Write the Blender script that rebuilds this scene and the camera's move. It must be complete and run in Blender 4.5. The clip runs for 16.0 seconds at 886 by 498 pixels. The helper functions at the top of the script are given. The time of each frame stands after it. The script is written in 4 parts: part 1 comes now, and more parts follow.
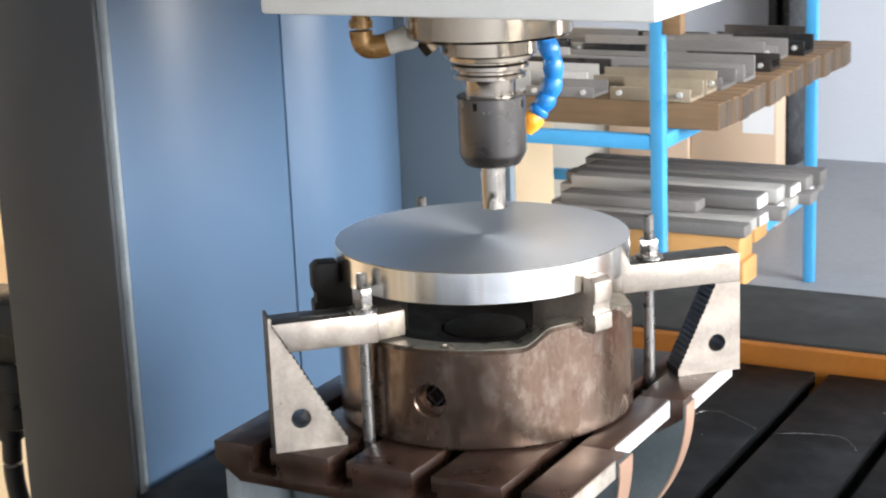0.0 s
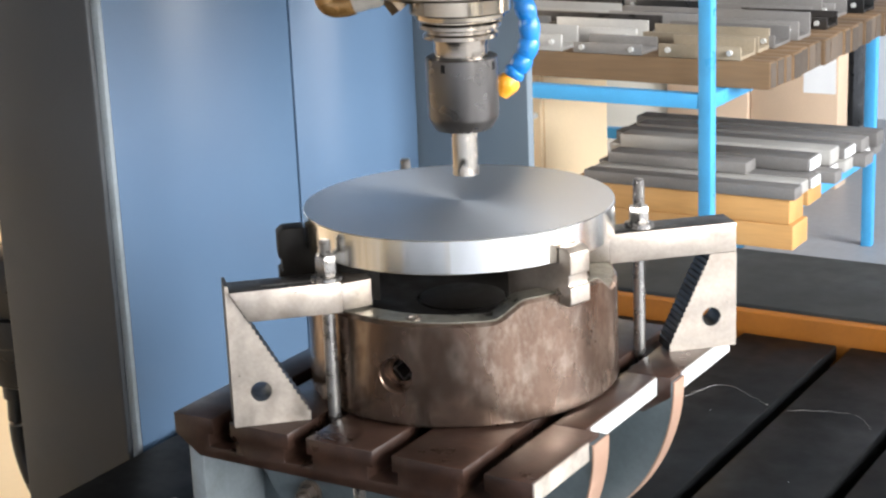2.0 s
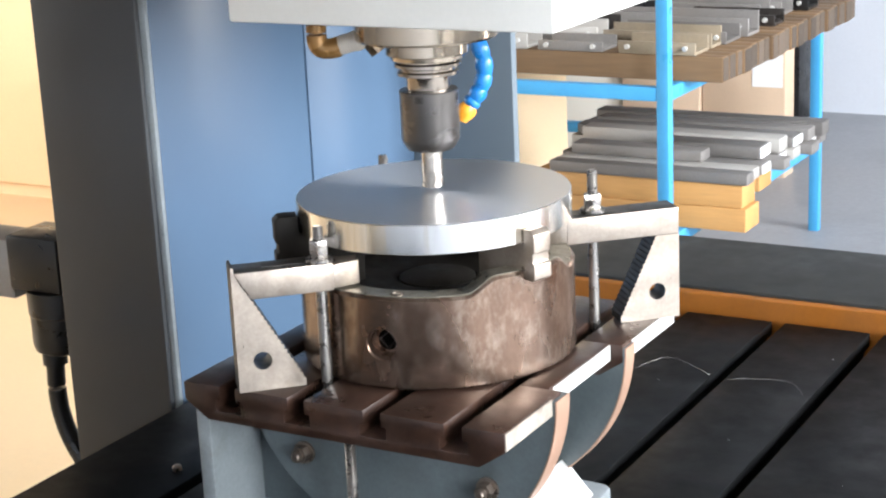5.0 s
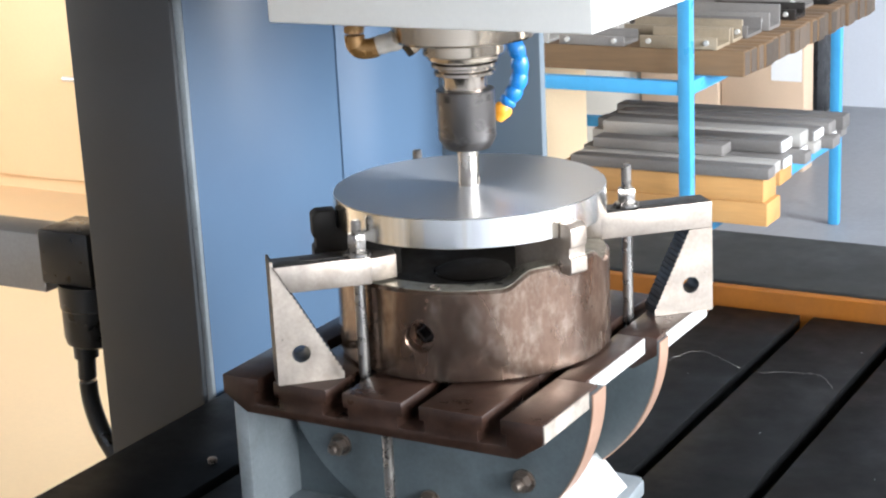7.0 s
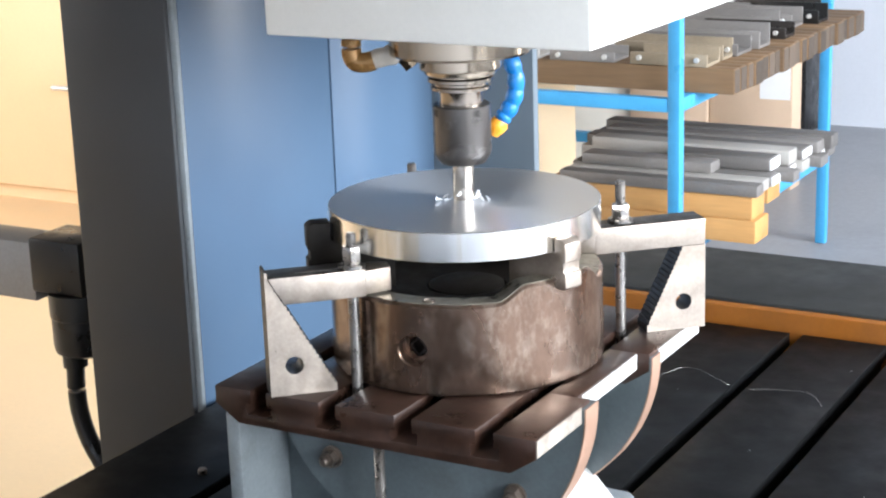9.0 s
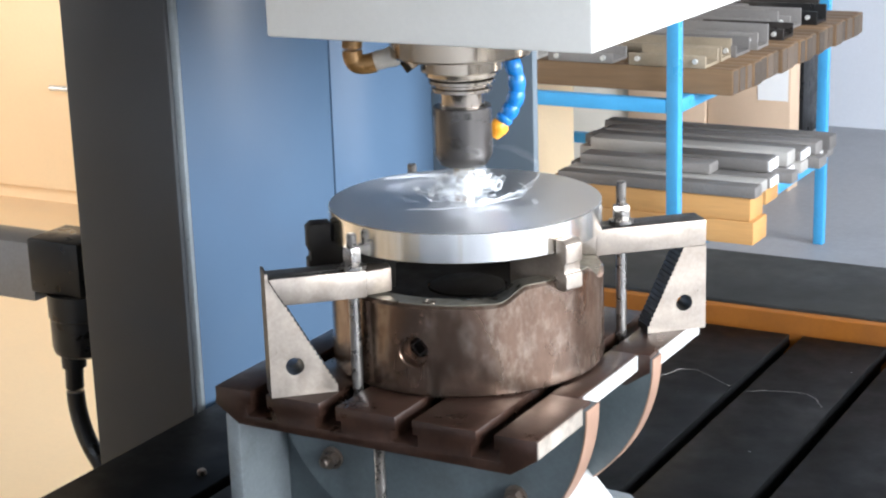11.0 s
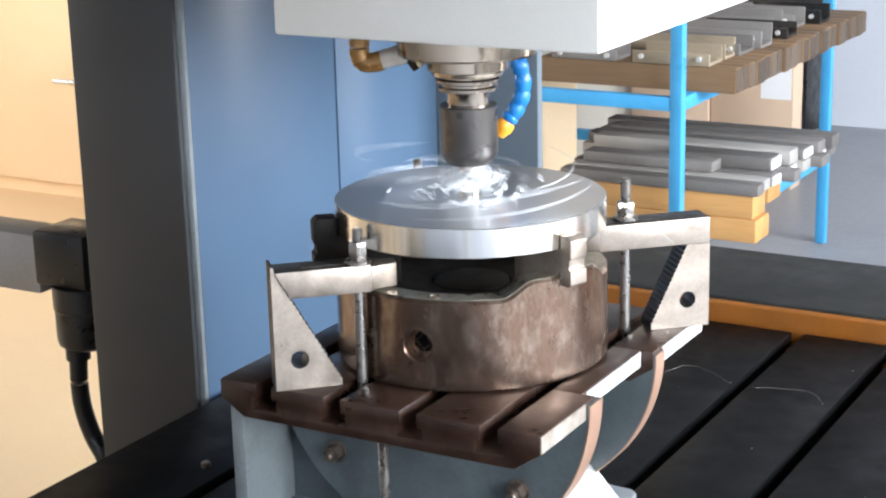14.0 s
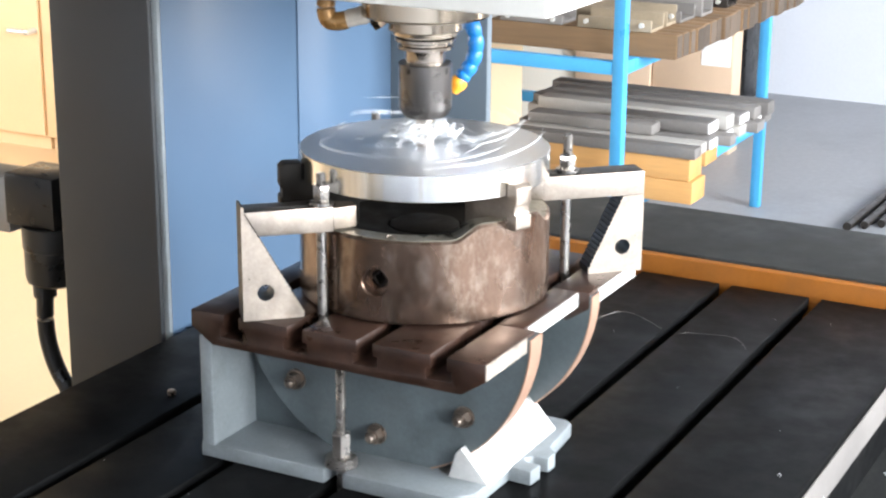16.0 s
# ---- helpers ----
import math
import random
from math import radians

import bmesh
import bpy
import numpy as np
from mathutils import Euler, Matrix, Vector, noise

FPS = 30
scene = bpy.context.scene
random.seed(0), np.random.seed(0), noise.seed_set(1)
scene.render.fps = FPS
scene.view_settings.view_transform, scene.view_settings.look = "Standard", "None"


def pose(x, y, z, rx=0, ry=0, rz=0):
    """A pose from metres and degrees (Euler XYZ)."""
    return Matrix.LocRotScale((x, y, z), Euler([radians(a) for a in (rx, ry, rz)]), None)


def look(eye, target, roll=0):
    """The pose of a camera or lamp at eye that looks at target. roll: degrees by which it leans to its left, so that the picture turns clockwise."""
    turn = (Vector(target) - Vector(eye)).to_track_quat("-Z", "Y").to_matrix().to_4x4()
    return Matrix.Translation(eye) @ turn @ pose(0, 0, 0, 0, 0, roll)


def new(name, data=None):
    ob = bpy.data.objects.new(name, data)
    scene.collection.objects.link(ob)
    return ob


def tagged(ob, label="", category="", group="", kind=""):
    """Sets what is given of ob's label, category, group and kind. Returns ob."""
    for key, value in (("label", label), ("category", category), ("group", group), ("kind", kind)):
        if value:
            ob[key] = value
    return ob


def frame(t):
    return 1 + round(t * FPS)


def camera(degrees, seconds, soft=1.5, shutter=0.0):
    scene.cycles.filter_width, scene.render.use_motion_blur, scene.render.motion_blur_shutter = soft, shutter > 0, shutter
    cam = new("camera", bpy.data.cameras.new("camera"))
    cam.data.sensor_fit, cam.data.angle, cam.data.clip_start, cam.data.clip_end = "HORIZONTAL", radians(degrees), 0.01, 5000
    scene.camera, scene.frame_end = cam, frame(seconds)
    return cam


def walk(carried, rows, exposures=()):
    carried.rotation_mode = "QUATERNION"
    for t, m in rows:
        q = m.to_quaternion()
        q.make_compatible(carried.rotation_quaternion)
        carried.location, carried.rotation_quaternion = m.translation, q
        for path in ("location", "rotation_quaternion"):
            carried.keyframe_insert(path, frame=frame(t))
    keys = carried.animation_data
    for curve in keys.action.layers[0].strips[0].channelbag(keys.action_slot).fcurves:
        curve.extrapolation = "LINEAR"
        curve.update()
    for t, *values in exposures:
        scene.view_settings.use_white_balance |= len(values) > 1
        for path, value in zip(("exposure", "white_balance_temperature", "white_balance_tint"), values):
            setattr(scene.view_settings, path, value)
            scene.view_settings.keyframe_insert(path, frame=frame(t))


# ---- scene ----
EXPOSURE = 0.20
cam = camera(29.31, 16.0, soft=2.2, shutter=0.5)
PATH = [
    (0, (0.8089, -1.4311, 1.8155), (-0.0378, 0.0932, 1.3688), -2.34),
    (0.5, (0.8598, -1.4212, 1.8189), (-0.0400, 0.0747, 1.3801), -2.64),
    (1, (0.8830, -1.4171, 1.8168), (-0.0304, 0.0712, 1.3798), -3.21),
    (1.5, (0.8520, -1.3228, 1.7973), (-0.0867, 0.1436, 1.3409), -3.31),
    (2, (0.8520, -1.3186, 1.7958), (-0.0601, 0.1549, 1.3090), -2.38),
    (2.5, (0.8603, -1.3376, 1.7974), (-0.0330, 0.1429, 1.2973), -2.20),
    (3, (0.8831, -1.4138, 1.8079), (0.0061, 0.0774, 1.3110), -2.42),
    (3.5, (0.9475, -1.6096, 1.8395), (0.0976, -0.0972, 1.3597), -2.79),
    (6, (0.9300, -1.6145, 1.8391), (0.0501, -0.1245, 1.3432), -2.87),
    (6.5, (0.9267, -1.6210, 1.8398), (0.0439, -0.1334, 1.3423), -3.08),
    (7, (0.9227, -1.6379, 1.8447), (0.0462, -0.1453, 1.3510), -2.80),
    (7.5, (0.9238, -1.6466, 1.8453), (0.0557, -0.1455, 1.3626), -2.57),
    (8, (0.9220, -1.6490, 1.8466), (0.0568, -0.1456, 1.3659), -2.14),
    (8.5, (0.9152, -1.6446, 1.8457), (0.0514, -0.1406, 1.3645), -2.09),
    (9, (0.9148, -1.6452, 1.8455), (0.0508, -0.1409, 1.3652), -1.94),
    (11.5, (0.9085, -1.6448, 1.8449), (0.0477, -0.1385, 1.3652), -1.84),
    (12, (0.9083, -1.6426, 1.8441), (0.0481, -0.1360, 1.3643), -1.90),
    (12.5, (0.9105, -1.6452, 1.8457), (0.0524, -0.1377, 1.3650), -1.79),
    (13, (0.9150, -1.6458, 1.8467), (0.0488, -0.1432, 1.3651), -1.58),
    (13.5, (0.9172, -1.6477, 1.8462), (0.0505, -0.1448, 1.3669), -1.37),
    (14, (0.9103, -1.6553, 1.8467), (0.0487, -0.1507, 1.3631), -1.41),
    (14.5, (0.8920, -1.6750, 1.8489), (0.0770, -0.1476, 1.3560), -1.17),
    (15, (0.8646, -1.7164, 1.8481), (0.0803, -0.1773, 1.3423), -1.99),
    (15.5, (0.9037, -1.7970, 1.8677), (0.1189, -0.2601, 1.3555), -0.54),
    (16, (0.9766, -1.8075, 1.8735), (0.1752, -0.2832, 1.3496), 0.41),
]
walk(cam, [(t, look(eye, target, roll)) for t, eye, target, roll in PATH],
     exposures=[(t, EXPOSURE + e, k, 10) for t, e, k in ((0, -0.2, 6520), (1.5, -0.18, 6540), (2.5, -0.06, 6590), (3.5, 0.07, 6560), (7, -0.07, 6320), (9, -0.05, 6250), (11.5, -0.28, 6250), (13.5, -0.26, 6260), (14.5, -0.18, 6300), (15.3, -0.08, 6450), (16, 0.18, 6500))])

# ---- light: open loading door in the east, with added fills from side, west and north ----
world = bpy.data.worlds.new("world")
scene.world = world
world.use_nodes = True
wn, wl = world.node_tree.nodes, world.node_tree.links
sky = wn.new("ShaderNodeTexSky")
sky.sky_type, sky.sun_disc = "NISHITA", False
sky.sun_elevation, sky.sun_rotation = radians(40), radians(100)
wl.new(sky.outputs[0], wn["Background"].inputs[0])
wn["Background"].inputs[1].default_value = 0.12


def area(name, eye, target, sx, sy, watts, colour):
    d = bpy.data.lights.new(name, "AREA")
    d.shape, d.size, d.size_y, d.energy, d.color = "RECTANGLE", sx, sy, watts, colour
    ob = new(name, d)
    ob.matrix_world = look(eye, target)
    return ob


FLOOR = 0.15
area("door_daylight", (5.9, 1.5, 2.95), (0, 0.7, 1.4), 4.2, 2.3, 1180, (0.93, 0.962, 1.0))
# added fill for the front faces, from an unseen source
area("side_fill", (5.9, -3.0, 2.6), (0, -0.2, 1.4), 2.2, 2.8, 450, (0.93, 0.965, 1.0))
# added warm fill that brightens the lockers; its window is made up
area("west_fill", (-6.9, 0.2, 2.4), (-4.2, 3.2, 0.7), 3.8, 2.2, 190, (1.0, 0.91, 0.80))
# added low fill, set for its reflection on the blue side panel
area("north_fill", (4.95, 6.3, 1.4), (1.0, 1.0, 1.0), 1.7, 2.3, 115, (1.0, 0.98, 0.96))


# ---- materials ----
def surf(name, base, rough=0.5, metal=0.0, var=0.25, scale=12.0, fine=160.0, bump=0.08, stain_or_glint=None, stain_or_glint_amount=0.0,
         stain_or_glint_scale=6.0, stretch=(1, 1, 1), rvar=0.15, aniso=0.0, piece=0.0, spec=0.5):
    m = bpy.data.materials.new(name)
    m.use_nodes = True
    n, l = m.node_tree.nodes, m.node_tree.links
    p = n["Principled BSDF"]
    co = n.new("ShaderNodeTexCoord")
    mp = n.new("ShaderNodeMapping")
    mp.inputs["Scale"].default_value = stretch
    l.new(co.outputs["Object"], mp.inputs[0])

    def nz(sc, detail=6.0, rg=0.6):
        t = n.new("ShaderNodeTexNoise")
        t.inputs["Scale"].default_value, t.inputs["Detail"].default_value, t.inputs["Roughness"].default_value = sc, detail, rg
        l.new(mp.outputs[0], t.inputs["Vector"])
        return t.outputs["Fac"]

    big, small = nz(scale), nz(fine, 4.0)
    mid = n.new("ShaderNodeMath")
    mid.operation = "MULTIPLY_ADD"
    l.new(big, mid.inputs[0])
    mid.inputs[1].default_value = 0.65
    sm = n.new("ShaderNodeMath")
    sm.operation = "MULTIPLY"
    l.new(small, sm.inputs[0])
    sm.inputs[1].default_value = 0.35
    l.new(sm.outputs[0], mid.inputs[2])
    ramp = n.new("ShaderNodeMapRange")
    ramp.inputs["From Min"].default_value, ramp.inputs["From Max"].default_value = 0.3, 0.7
    ramp.inputs["To Min"].default_value, ramp.inputs["To Max"].default_value = 1 - var, 1 + var
    l.new(mid.outputs[0], ramp.inputs["Value"])
    mul = n.new("ShaderNodeMix")
    mul.data_type, mul.blend_type = "RGBA", "MULTIPLY"
    mul.inputs[0].default_value = 1.0
    mul.inputs["A"].default_value = (*base, 1)
    l.new(ramp.outputs[0], mul.inputs["B"])
    out = mul.outputs["Result"]
    if piece:
        oi = n.new("ShaderNodeObjectInfo")
        pr = n.new("ShaderNodeMapRange")
        pr.inputs["To Min"].default_value, pr.inputs["To Max"].default_value = 1 - piece, 1 + piece
        l.new(oi.outputs["Random"], pr.inputs["Value"])
        pm = n.new("ShaderNodeMix")
        pm.data_type, pm.blend_type = "RGBA", "MULTIPLY"
        pm.inputs[0].default_value = 1.0
        l.new(out, pm.inputs["A"])
        l.new(pr.outputs[0], pm.inputs["B"])
        out = pm.outputs["Result"]
    if stain_or_glint:
        sn = nz(stain_or_glint_scale, 8.0, 0.7)
        sr = n.new("ShaderNodeMapRange")
        sr.inputs["From Min"].default_value, sr.inputs["From Max"].default_value = 0.48, 0.68
        sr.inputs["To Max"].default_value = stain_or_glint_amount
        l.new(sn, sr.inputs["Value"])
        mx = n.new("ShaderNodeMix")
        mx.data_type = "RGBA"
        l.new(sr.outputs[0], mx.inputs[0])
        l.new(out, mx.inputs["A"])
        mx.inputs["B"].default_value = (*stain_or_glint, 1)
        out = mx.outputs["Result"]
    l.new(out, p.inputs["Base Color"])
    rr = n.new("ShaderNodeMapRange")
    rr.inputs["From Min"].default_value, rr.inputs["From Max"].default_value = 0.3, 0.7
    rr.inputs["To Min"].default_value, rr.inputs["To Max"].default_value = max(0.02, rough - rvar), min(1, rough + rvar)
    l.new(big, rr.inputs["Value"])
    l.new(rr.outputs[0], p.inputs["Roughness"])
    p.inputs["Metallic"].default_value = metal
    p.inputs["Specular IOR Level"].default_value = spec
    if bump:
        b = n.new("ShaderNodeBump")
        b.inputs["Strength"].default_value, b.inputs["Distance"].default_value = bump, 0.002
        l.new(mid.outputs[0], b.inputs["Height"])
        l.new(b.outputs[0], p.inputs["Normal"])
    if aniso:
        tg = n.new("ShaderNodeTangent")
        tg.direction_type, tg.axis = "RADIAL", "Z"
        l.new(tg.outputs[0], p.inputs["Tangent"])
        p.inputs["Anisotropic"].default_value = aniso
        p.inputs["Anisotropic Rotation"].default_value = 0.25
    return m


M = {}
M["floor"] = surf("concrete_floor", (0.30, 0.31, 0.33), 0.45, var=0.2, scale=1.5, fine=40, bump=0.05, stain_or_glint=(0.16, 0.16, 0.17), stain_or_glint_amount=0.4, stain_or_glint_scale=0.9)
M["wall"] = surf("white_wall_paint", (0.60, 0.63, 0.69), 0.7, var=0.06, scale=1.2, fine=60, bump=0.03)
# grey chosen so that the unseen walls bounce and mirror less light
M["grey_wall"] = surf("light_dimming_wall_grey", (0.24, 0.24, 0.245), 0.7, var=0.08, scale=1.2, fine=60, bump=0.03)
M["cream"] = surf("cream_enamel", (0.88, 0.67, 0.42), 0.45, var=0.06, scale=2, fine=80, bump=0.02)
# dark tone cuts the bounce from the unseen ceiling
M["ceiling"] = surf("light_dimming_ceiling_grey", (0.16, 0.165, 0.17), 0.7, var=0.1, scale=2)
M["blue_panel"] = surf("blue_grey_enamel", (0.076, 0.124, 0.194), 0.24, var=0.04, scale=3, fine=300, bump=0.012, rvar=0.03, spec=0.85)
# the side panels' paint, made lighter and greyer to hold reflected light
M["back_panel"] = surf("reflection_lightened_enamel", (0.135, 0.165, 0.19), 0.36, var=0.05, scale=3, fine=300, bump=0.015, rvar=0.04, spec=0.6)
M["dark_panel"] = surf("charcoal_enamel", (0.032, 0.035, 0.038), 0.42, var=0.15, scale=5, fine=260, bump=0.03)
M["head_paint"] = surf("warm_white_enamel", (0.62, 0.61, 0.57), 0.42, var=0.05, scale=6, fine=250, bump=0.02, rvar=0.06)
M["table_iron"] = surf("oiled_grey_iron", (0.0044, 0.0047, 0.005), 0.46, 0.0, var=0.5, scale=9, fine=220, bump=0.1, stain_or_glint=(0.0095, 0.0095, 0.0095), stain_or_glint_amount=0.55, stain_or_glint_scale=5, spec=0.05)
# near-black for the shade inside slots that are not cut
M["slot_dark"] = surf("slot_shade_black", (0.004, 0.004, 0.004), 0.6, 0.0, var=0.3, spec=0.15)
M["brown_iron"] = surf("brown_oiled_iron", (0.022, 0.0103, 0.0064), 0.35, 0.0, var=0.6, scale=14, fine=190, bump=0.26, stain_or_glint=(0.072, 0.036, 0.024), stain_or_glint_amount=0.6, stain_or_glint_scale=18, spec=0.5)
M["chuck"] = surf("browned_chuck_steel", (0.165, 0.108, 0.079), 0.24, 0.92, var=0.34, scale=11, fine=190, bump=0.07, stain_or_glint=(0.50, 0.42, 0.35), stain_or_glint_amount=0.46, stain_or_glint_scale=55, stretch=(1, 1, 0.5), rvar=0.08)
M["chuck_lip"] = surf("worn_oily_chuck_lip", (0.30, 0.275, 0.22), 0.36, 0.7, var=0.4, scale=30, fine=220, bump=0.1, stain_or_glint=(0.09, 0.075, 0.055), stain_or_glint_amount=0.7, stain_or_glint_scale=38)
# near-black paints the shade under the disc on inner face, hub, rear jaws
M["chuck_shade"] = surf("shade_black_chuck_steel", (0.010, 0.008, 0.006), 0.6, 0.0, var=0.3, scale=25, spec=0.2)
M["steel"] = surf("ground_clamp_steel", (0.39, 0.335, 0.285), 0.38, 0.8, var=0.2, scale=30, fine=240, bump=0.06, stain_or_glint=(0.24, 0.18, 0.13), stain_or_glint_amount=0.4, stain_or_glint_scale=22)
M["dark_steel"] = surf("blackened_steel", (0.05, 0.044, 0.04), 0.36, 0.6, var=0.3, scale=30, fine=250, bump=0.06)
M["bolt"] = surf("oily_bolt_steel", (0.22, 0.18, 0.15), 0.35, 0.8, var=0.3, scale=60, fine=300, bump=0.1)
M["scale"] = surf("dark_face_steel", (0.035, 0.033, 0.03), 0.4, 0.4, var=0.4, scale=40, fine=250, bump=0.1, stain_or_glint=(0.2, 0.18, 0.16), stain_or_glint_amount=0.3, stain_or_glint_scale=30)
M["stud"] = surf("plain_bolt_steel", (0.33, 0.31, 0.29), 0.3, 0.9, var=0.2, scale=60, fine=400, bump=0.05)
M["alu"] = surf("turned_aluminium", (0.80, 0.82, 0.85), 0.36, 1.0, var=0.02, scale=10, fine=300, bump=0.0, aniso=0.6, rvar=0.0)
# upright tan bands paint warm reflections into the rim's colour
M["alu_side"] = surf("reflection_banded_rim", (0.82, 0.81, 0.79), 0.17, 1.0, var=0.16, scale=22, fine=90, bump=0.0, rvar=0.09, stretch=(1, 1, 0.02), stain_or_glint=(0.60, 0.50, 0.33), stain_or_glint_amount=0.8, stain_or_glint_scale=26)
M["holder"] = surf("black_oxide_holder", (0.125, 0.115, 0.108), 0.28, 0.85, var=0.05, scale=40, fine=300, bump=0.015, rvar=0.02)
M["spindle"] = surf("bright_spindle_steel", (0.46, 0.385, 0.30), 0.16, 1.0, var=0.08, scale=40, fine=300, bump=0.0, rvar=0.06)
M["collar"] = surf("grooved_collar_steel", (0.36, 0.31, 0.26), 0.2, 1.0, var=0.1, scale=40, fine=300, bump=0.0, rvar=0.06)
M["cutter"] = surf("ground_cutter_steel", (0.50, 0.45, 0.39), 0.22, 1.0, var=0.12, scale=60, fine=400, bump=0.0)
M["amber"] = surf("amber_fitting", (0.22, 0.115, 0.035), 0.25, 0.4, var=0.2, scale=50)
M["hose_grey"] = surf("beige_hose", (0.42, 0.38, 0.32), 0.5, 0.2, var=0.2, scale=50)
M["hose_blue"] = surf("blue_hose_plastic", (0.008, 0.155, 0.46), 0.3, var=0.08, scale=40, fine=200, bump=0.0)
M["nozzle"] = surf("orange_nozzle_plastic", (0.85, 0.35, 0.03), 0.35, var=0.08, scale=40, bump=0.0)
M["green_grey"] = surf("grey_green_enamel", (0.092, 0.113, 0.120), 0.42, 0.0, var=0.25, scale=10, fine=200, bump=0.06, stain_or_glint=(0.04, 0.046, 0.042), stain_or_glint_amount=0.5, stain_or_glint_scale=8)
M["bracket"] = surf("pale_grey_enamel", (0.198, 0.222, 0.235), 0.42, 0.0, var=0.22, scale=10, fine=200, bump=0.08, stain_or_glint=(0.13, 0.135, 0.13), stain_or_glint_amount=0.5, stain_or_glint_scale=12)
M["rim"] = surf("copper_brown_rim", (0.40, 0.25, 0.18), 0.42, 0.4, var=0.15, scale=20)
# bright steel; on plate edges and cradle slope it paints light from the right
M["edge"] = surf("bright_steel_or_daylit_edge", (0.70, 0.70, 0.68), 0.35, 0.4, var=0.1, scale=20)
M["dull_edge"] = surf("duller_machined_edge", (0.56, 0.50, 0.43), 0.36, 0.6, var=0.3, scale=20, fine=200, bump=0.08, stain_or_glint=(0.16, 0.11, 0.08), stain_or_glint_amount=0.6, stain_or_glint_scale=26)
M["orange"] = surf("orange_cover_paint", (0.36, 0.12, 0.012), 0.5, var=0.15, scale=8, stain_or_glint=(0.2, 0.08, 0.02), stain_or_glint_amount=0.4)
M["cover"] = surf("dusty_black_cover", (0.034, 0.035, 0.034), 0.6, var=0.3, scale=10, fine=160, bump=0.1, stain_or_glint=(0.07, 0.07, 0.066), stain_or_glint_amount=0.45, spec=0.2)
M["black"] = surf("black_plastic", (0.008, 0.008, 0.008), 0.35, var=0.2, scale=20)
M["rack_blue"] = surf("sky_blue_rack_paint", (0.06, 0.33, 0.62), 0.4, var=0.1, scale=10)
M["wood"] = surf("weathered_timber", (0.165, 0.098, 0.048), 0.65, var=0.3, scale=5, fine=60, stretch=(0.15, 2, 2), bump=0.15, piece=0.3)
M["endgrain"] = surf("timber_end_grain", (0.085, 0.062, 0.045), 0.75, var=0.35, scale=30, fine=200, bump=0.2, piece=0.35)
M["pine"] = surf("pine_block", (0.47, 0.25, 0.085), 0.6, var=0.2, scale=5, fine=60, stretch=(0.2, 2, 2), bump=0.1, piece=0.15)
M["profile"] = surf("dull_aluminium_profile", (0.205, 0.192, 0.182), 0.5, 0.3, var=0.2, scale=5, piece=0.3)
M["profile_light"] = surf("pale_aluminium_profile", (0.45, 0.43, 0.40), 0.45, 0.3, var=0.15, scale=6, piece=0.25)
M["cardboard"] = surf("cardboard", (0.56, 0.41, 0.29), 0.8, var=0.1, scale=5)
M["pale_offcut"] = surf("pale_tan_offcut", (0.29, 0.235, 0.165), 0.5, 0.1, var=0.25, scale=9, piece=0.2)
M["sheet"] = surf("cream_board", (0.72, 0.68, 0.60), 0.7, var=0.06, scale=3)
M["label"] = surf("white_label", (0.8, 0.8, 0.8), 0.7, var=0.03)


# ---- mesh helpers ----
def box(bm, x0, x1, y0, y1, z0, z1, m=None):
    vs = [bm.verts.new((x, y, z)) for x in (x0, x1) for y in (y0, y1) for z in (z0, z1)]
    fs = [bm.faces.new([vs[i] for i in q]) for q in ((0, 1, 3, 2), (4, 6, 7, 5), (0, 4, 5, 1), (2, 3, 7, 6), (0, 2, 6, 4), (1, 5, 7, 3))]
    if m is not None:
        bmesh.ops.transform(bm, matrix=m, verts=vs)
    return bm


def lathe(bm, profile, seg=48, m=None, closed=False):
    """Turns a profile of (r, z) about z; ends at r = 0 are closed."""
    rings, made = [], []
    for r, z in profile:
        if r < 1e-6:
            ring = [bm.verts.new((0, 0, z))]
        else:
            ring = [bm.verts.new((r * math.cos(2 * math.pi * i / seg), r * math.sin(2 * math.pi * i / seg), z)) for i in range(seg)]
        rings.append(ring)
        made += ring
    pairs = list(zip(rings, rings[1:])) + ([(rings[-1], rings[0])] if closed else [])
    for a, b in pairs:
        for i in range(seg):
            j = (i + 1) % seg
            if len(a) == 1 and len(b) == 1:
                continue
            if len(a) == 1:
                bm.faces.new((a[0], b[j], b[i]))
            elif len(b) == 1:
                bm.faces.new((a[i], a[j], b[0]))
            else:
                bm.faces.new((a[i], a[j], b[j], b[i]))
    if m is not None:
        bmesh.ops.transform(bm, matrix=m, verts=made)
    return bm


def rod(bm, a, b, r, seg=16, r2=None):
    a, b = Vector(a), Vector(b)
    d = b - a
    m = Matrix.Translation(a) @ d.to_track_quat("Z", "Y").to_matrix().to_4x4()
    lathe(bm, [(0, 0), (r, 0), (r if r2 is None else r2, d.length), (0, d.length)], seg, m)
    return bm


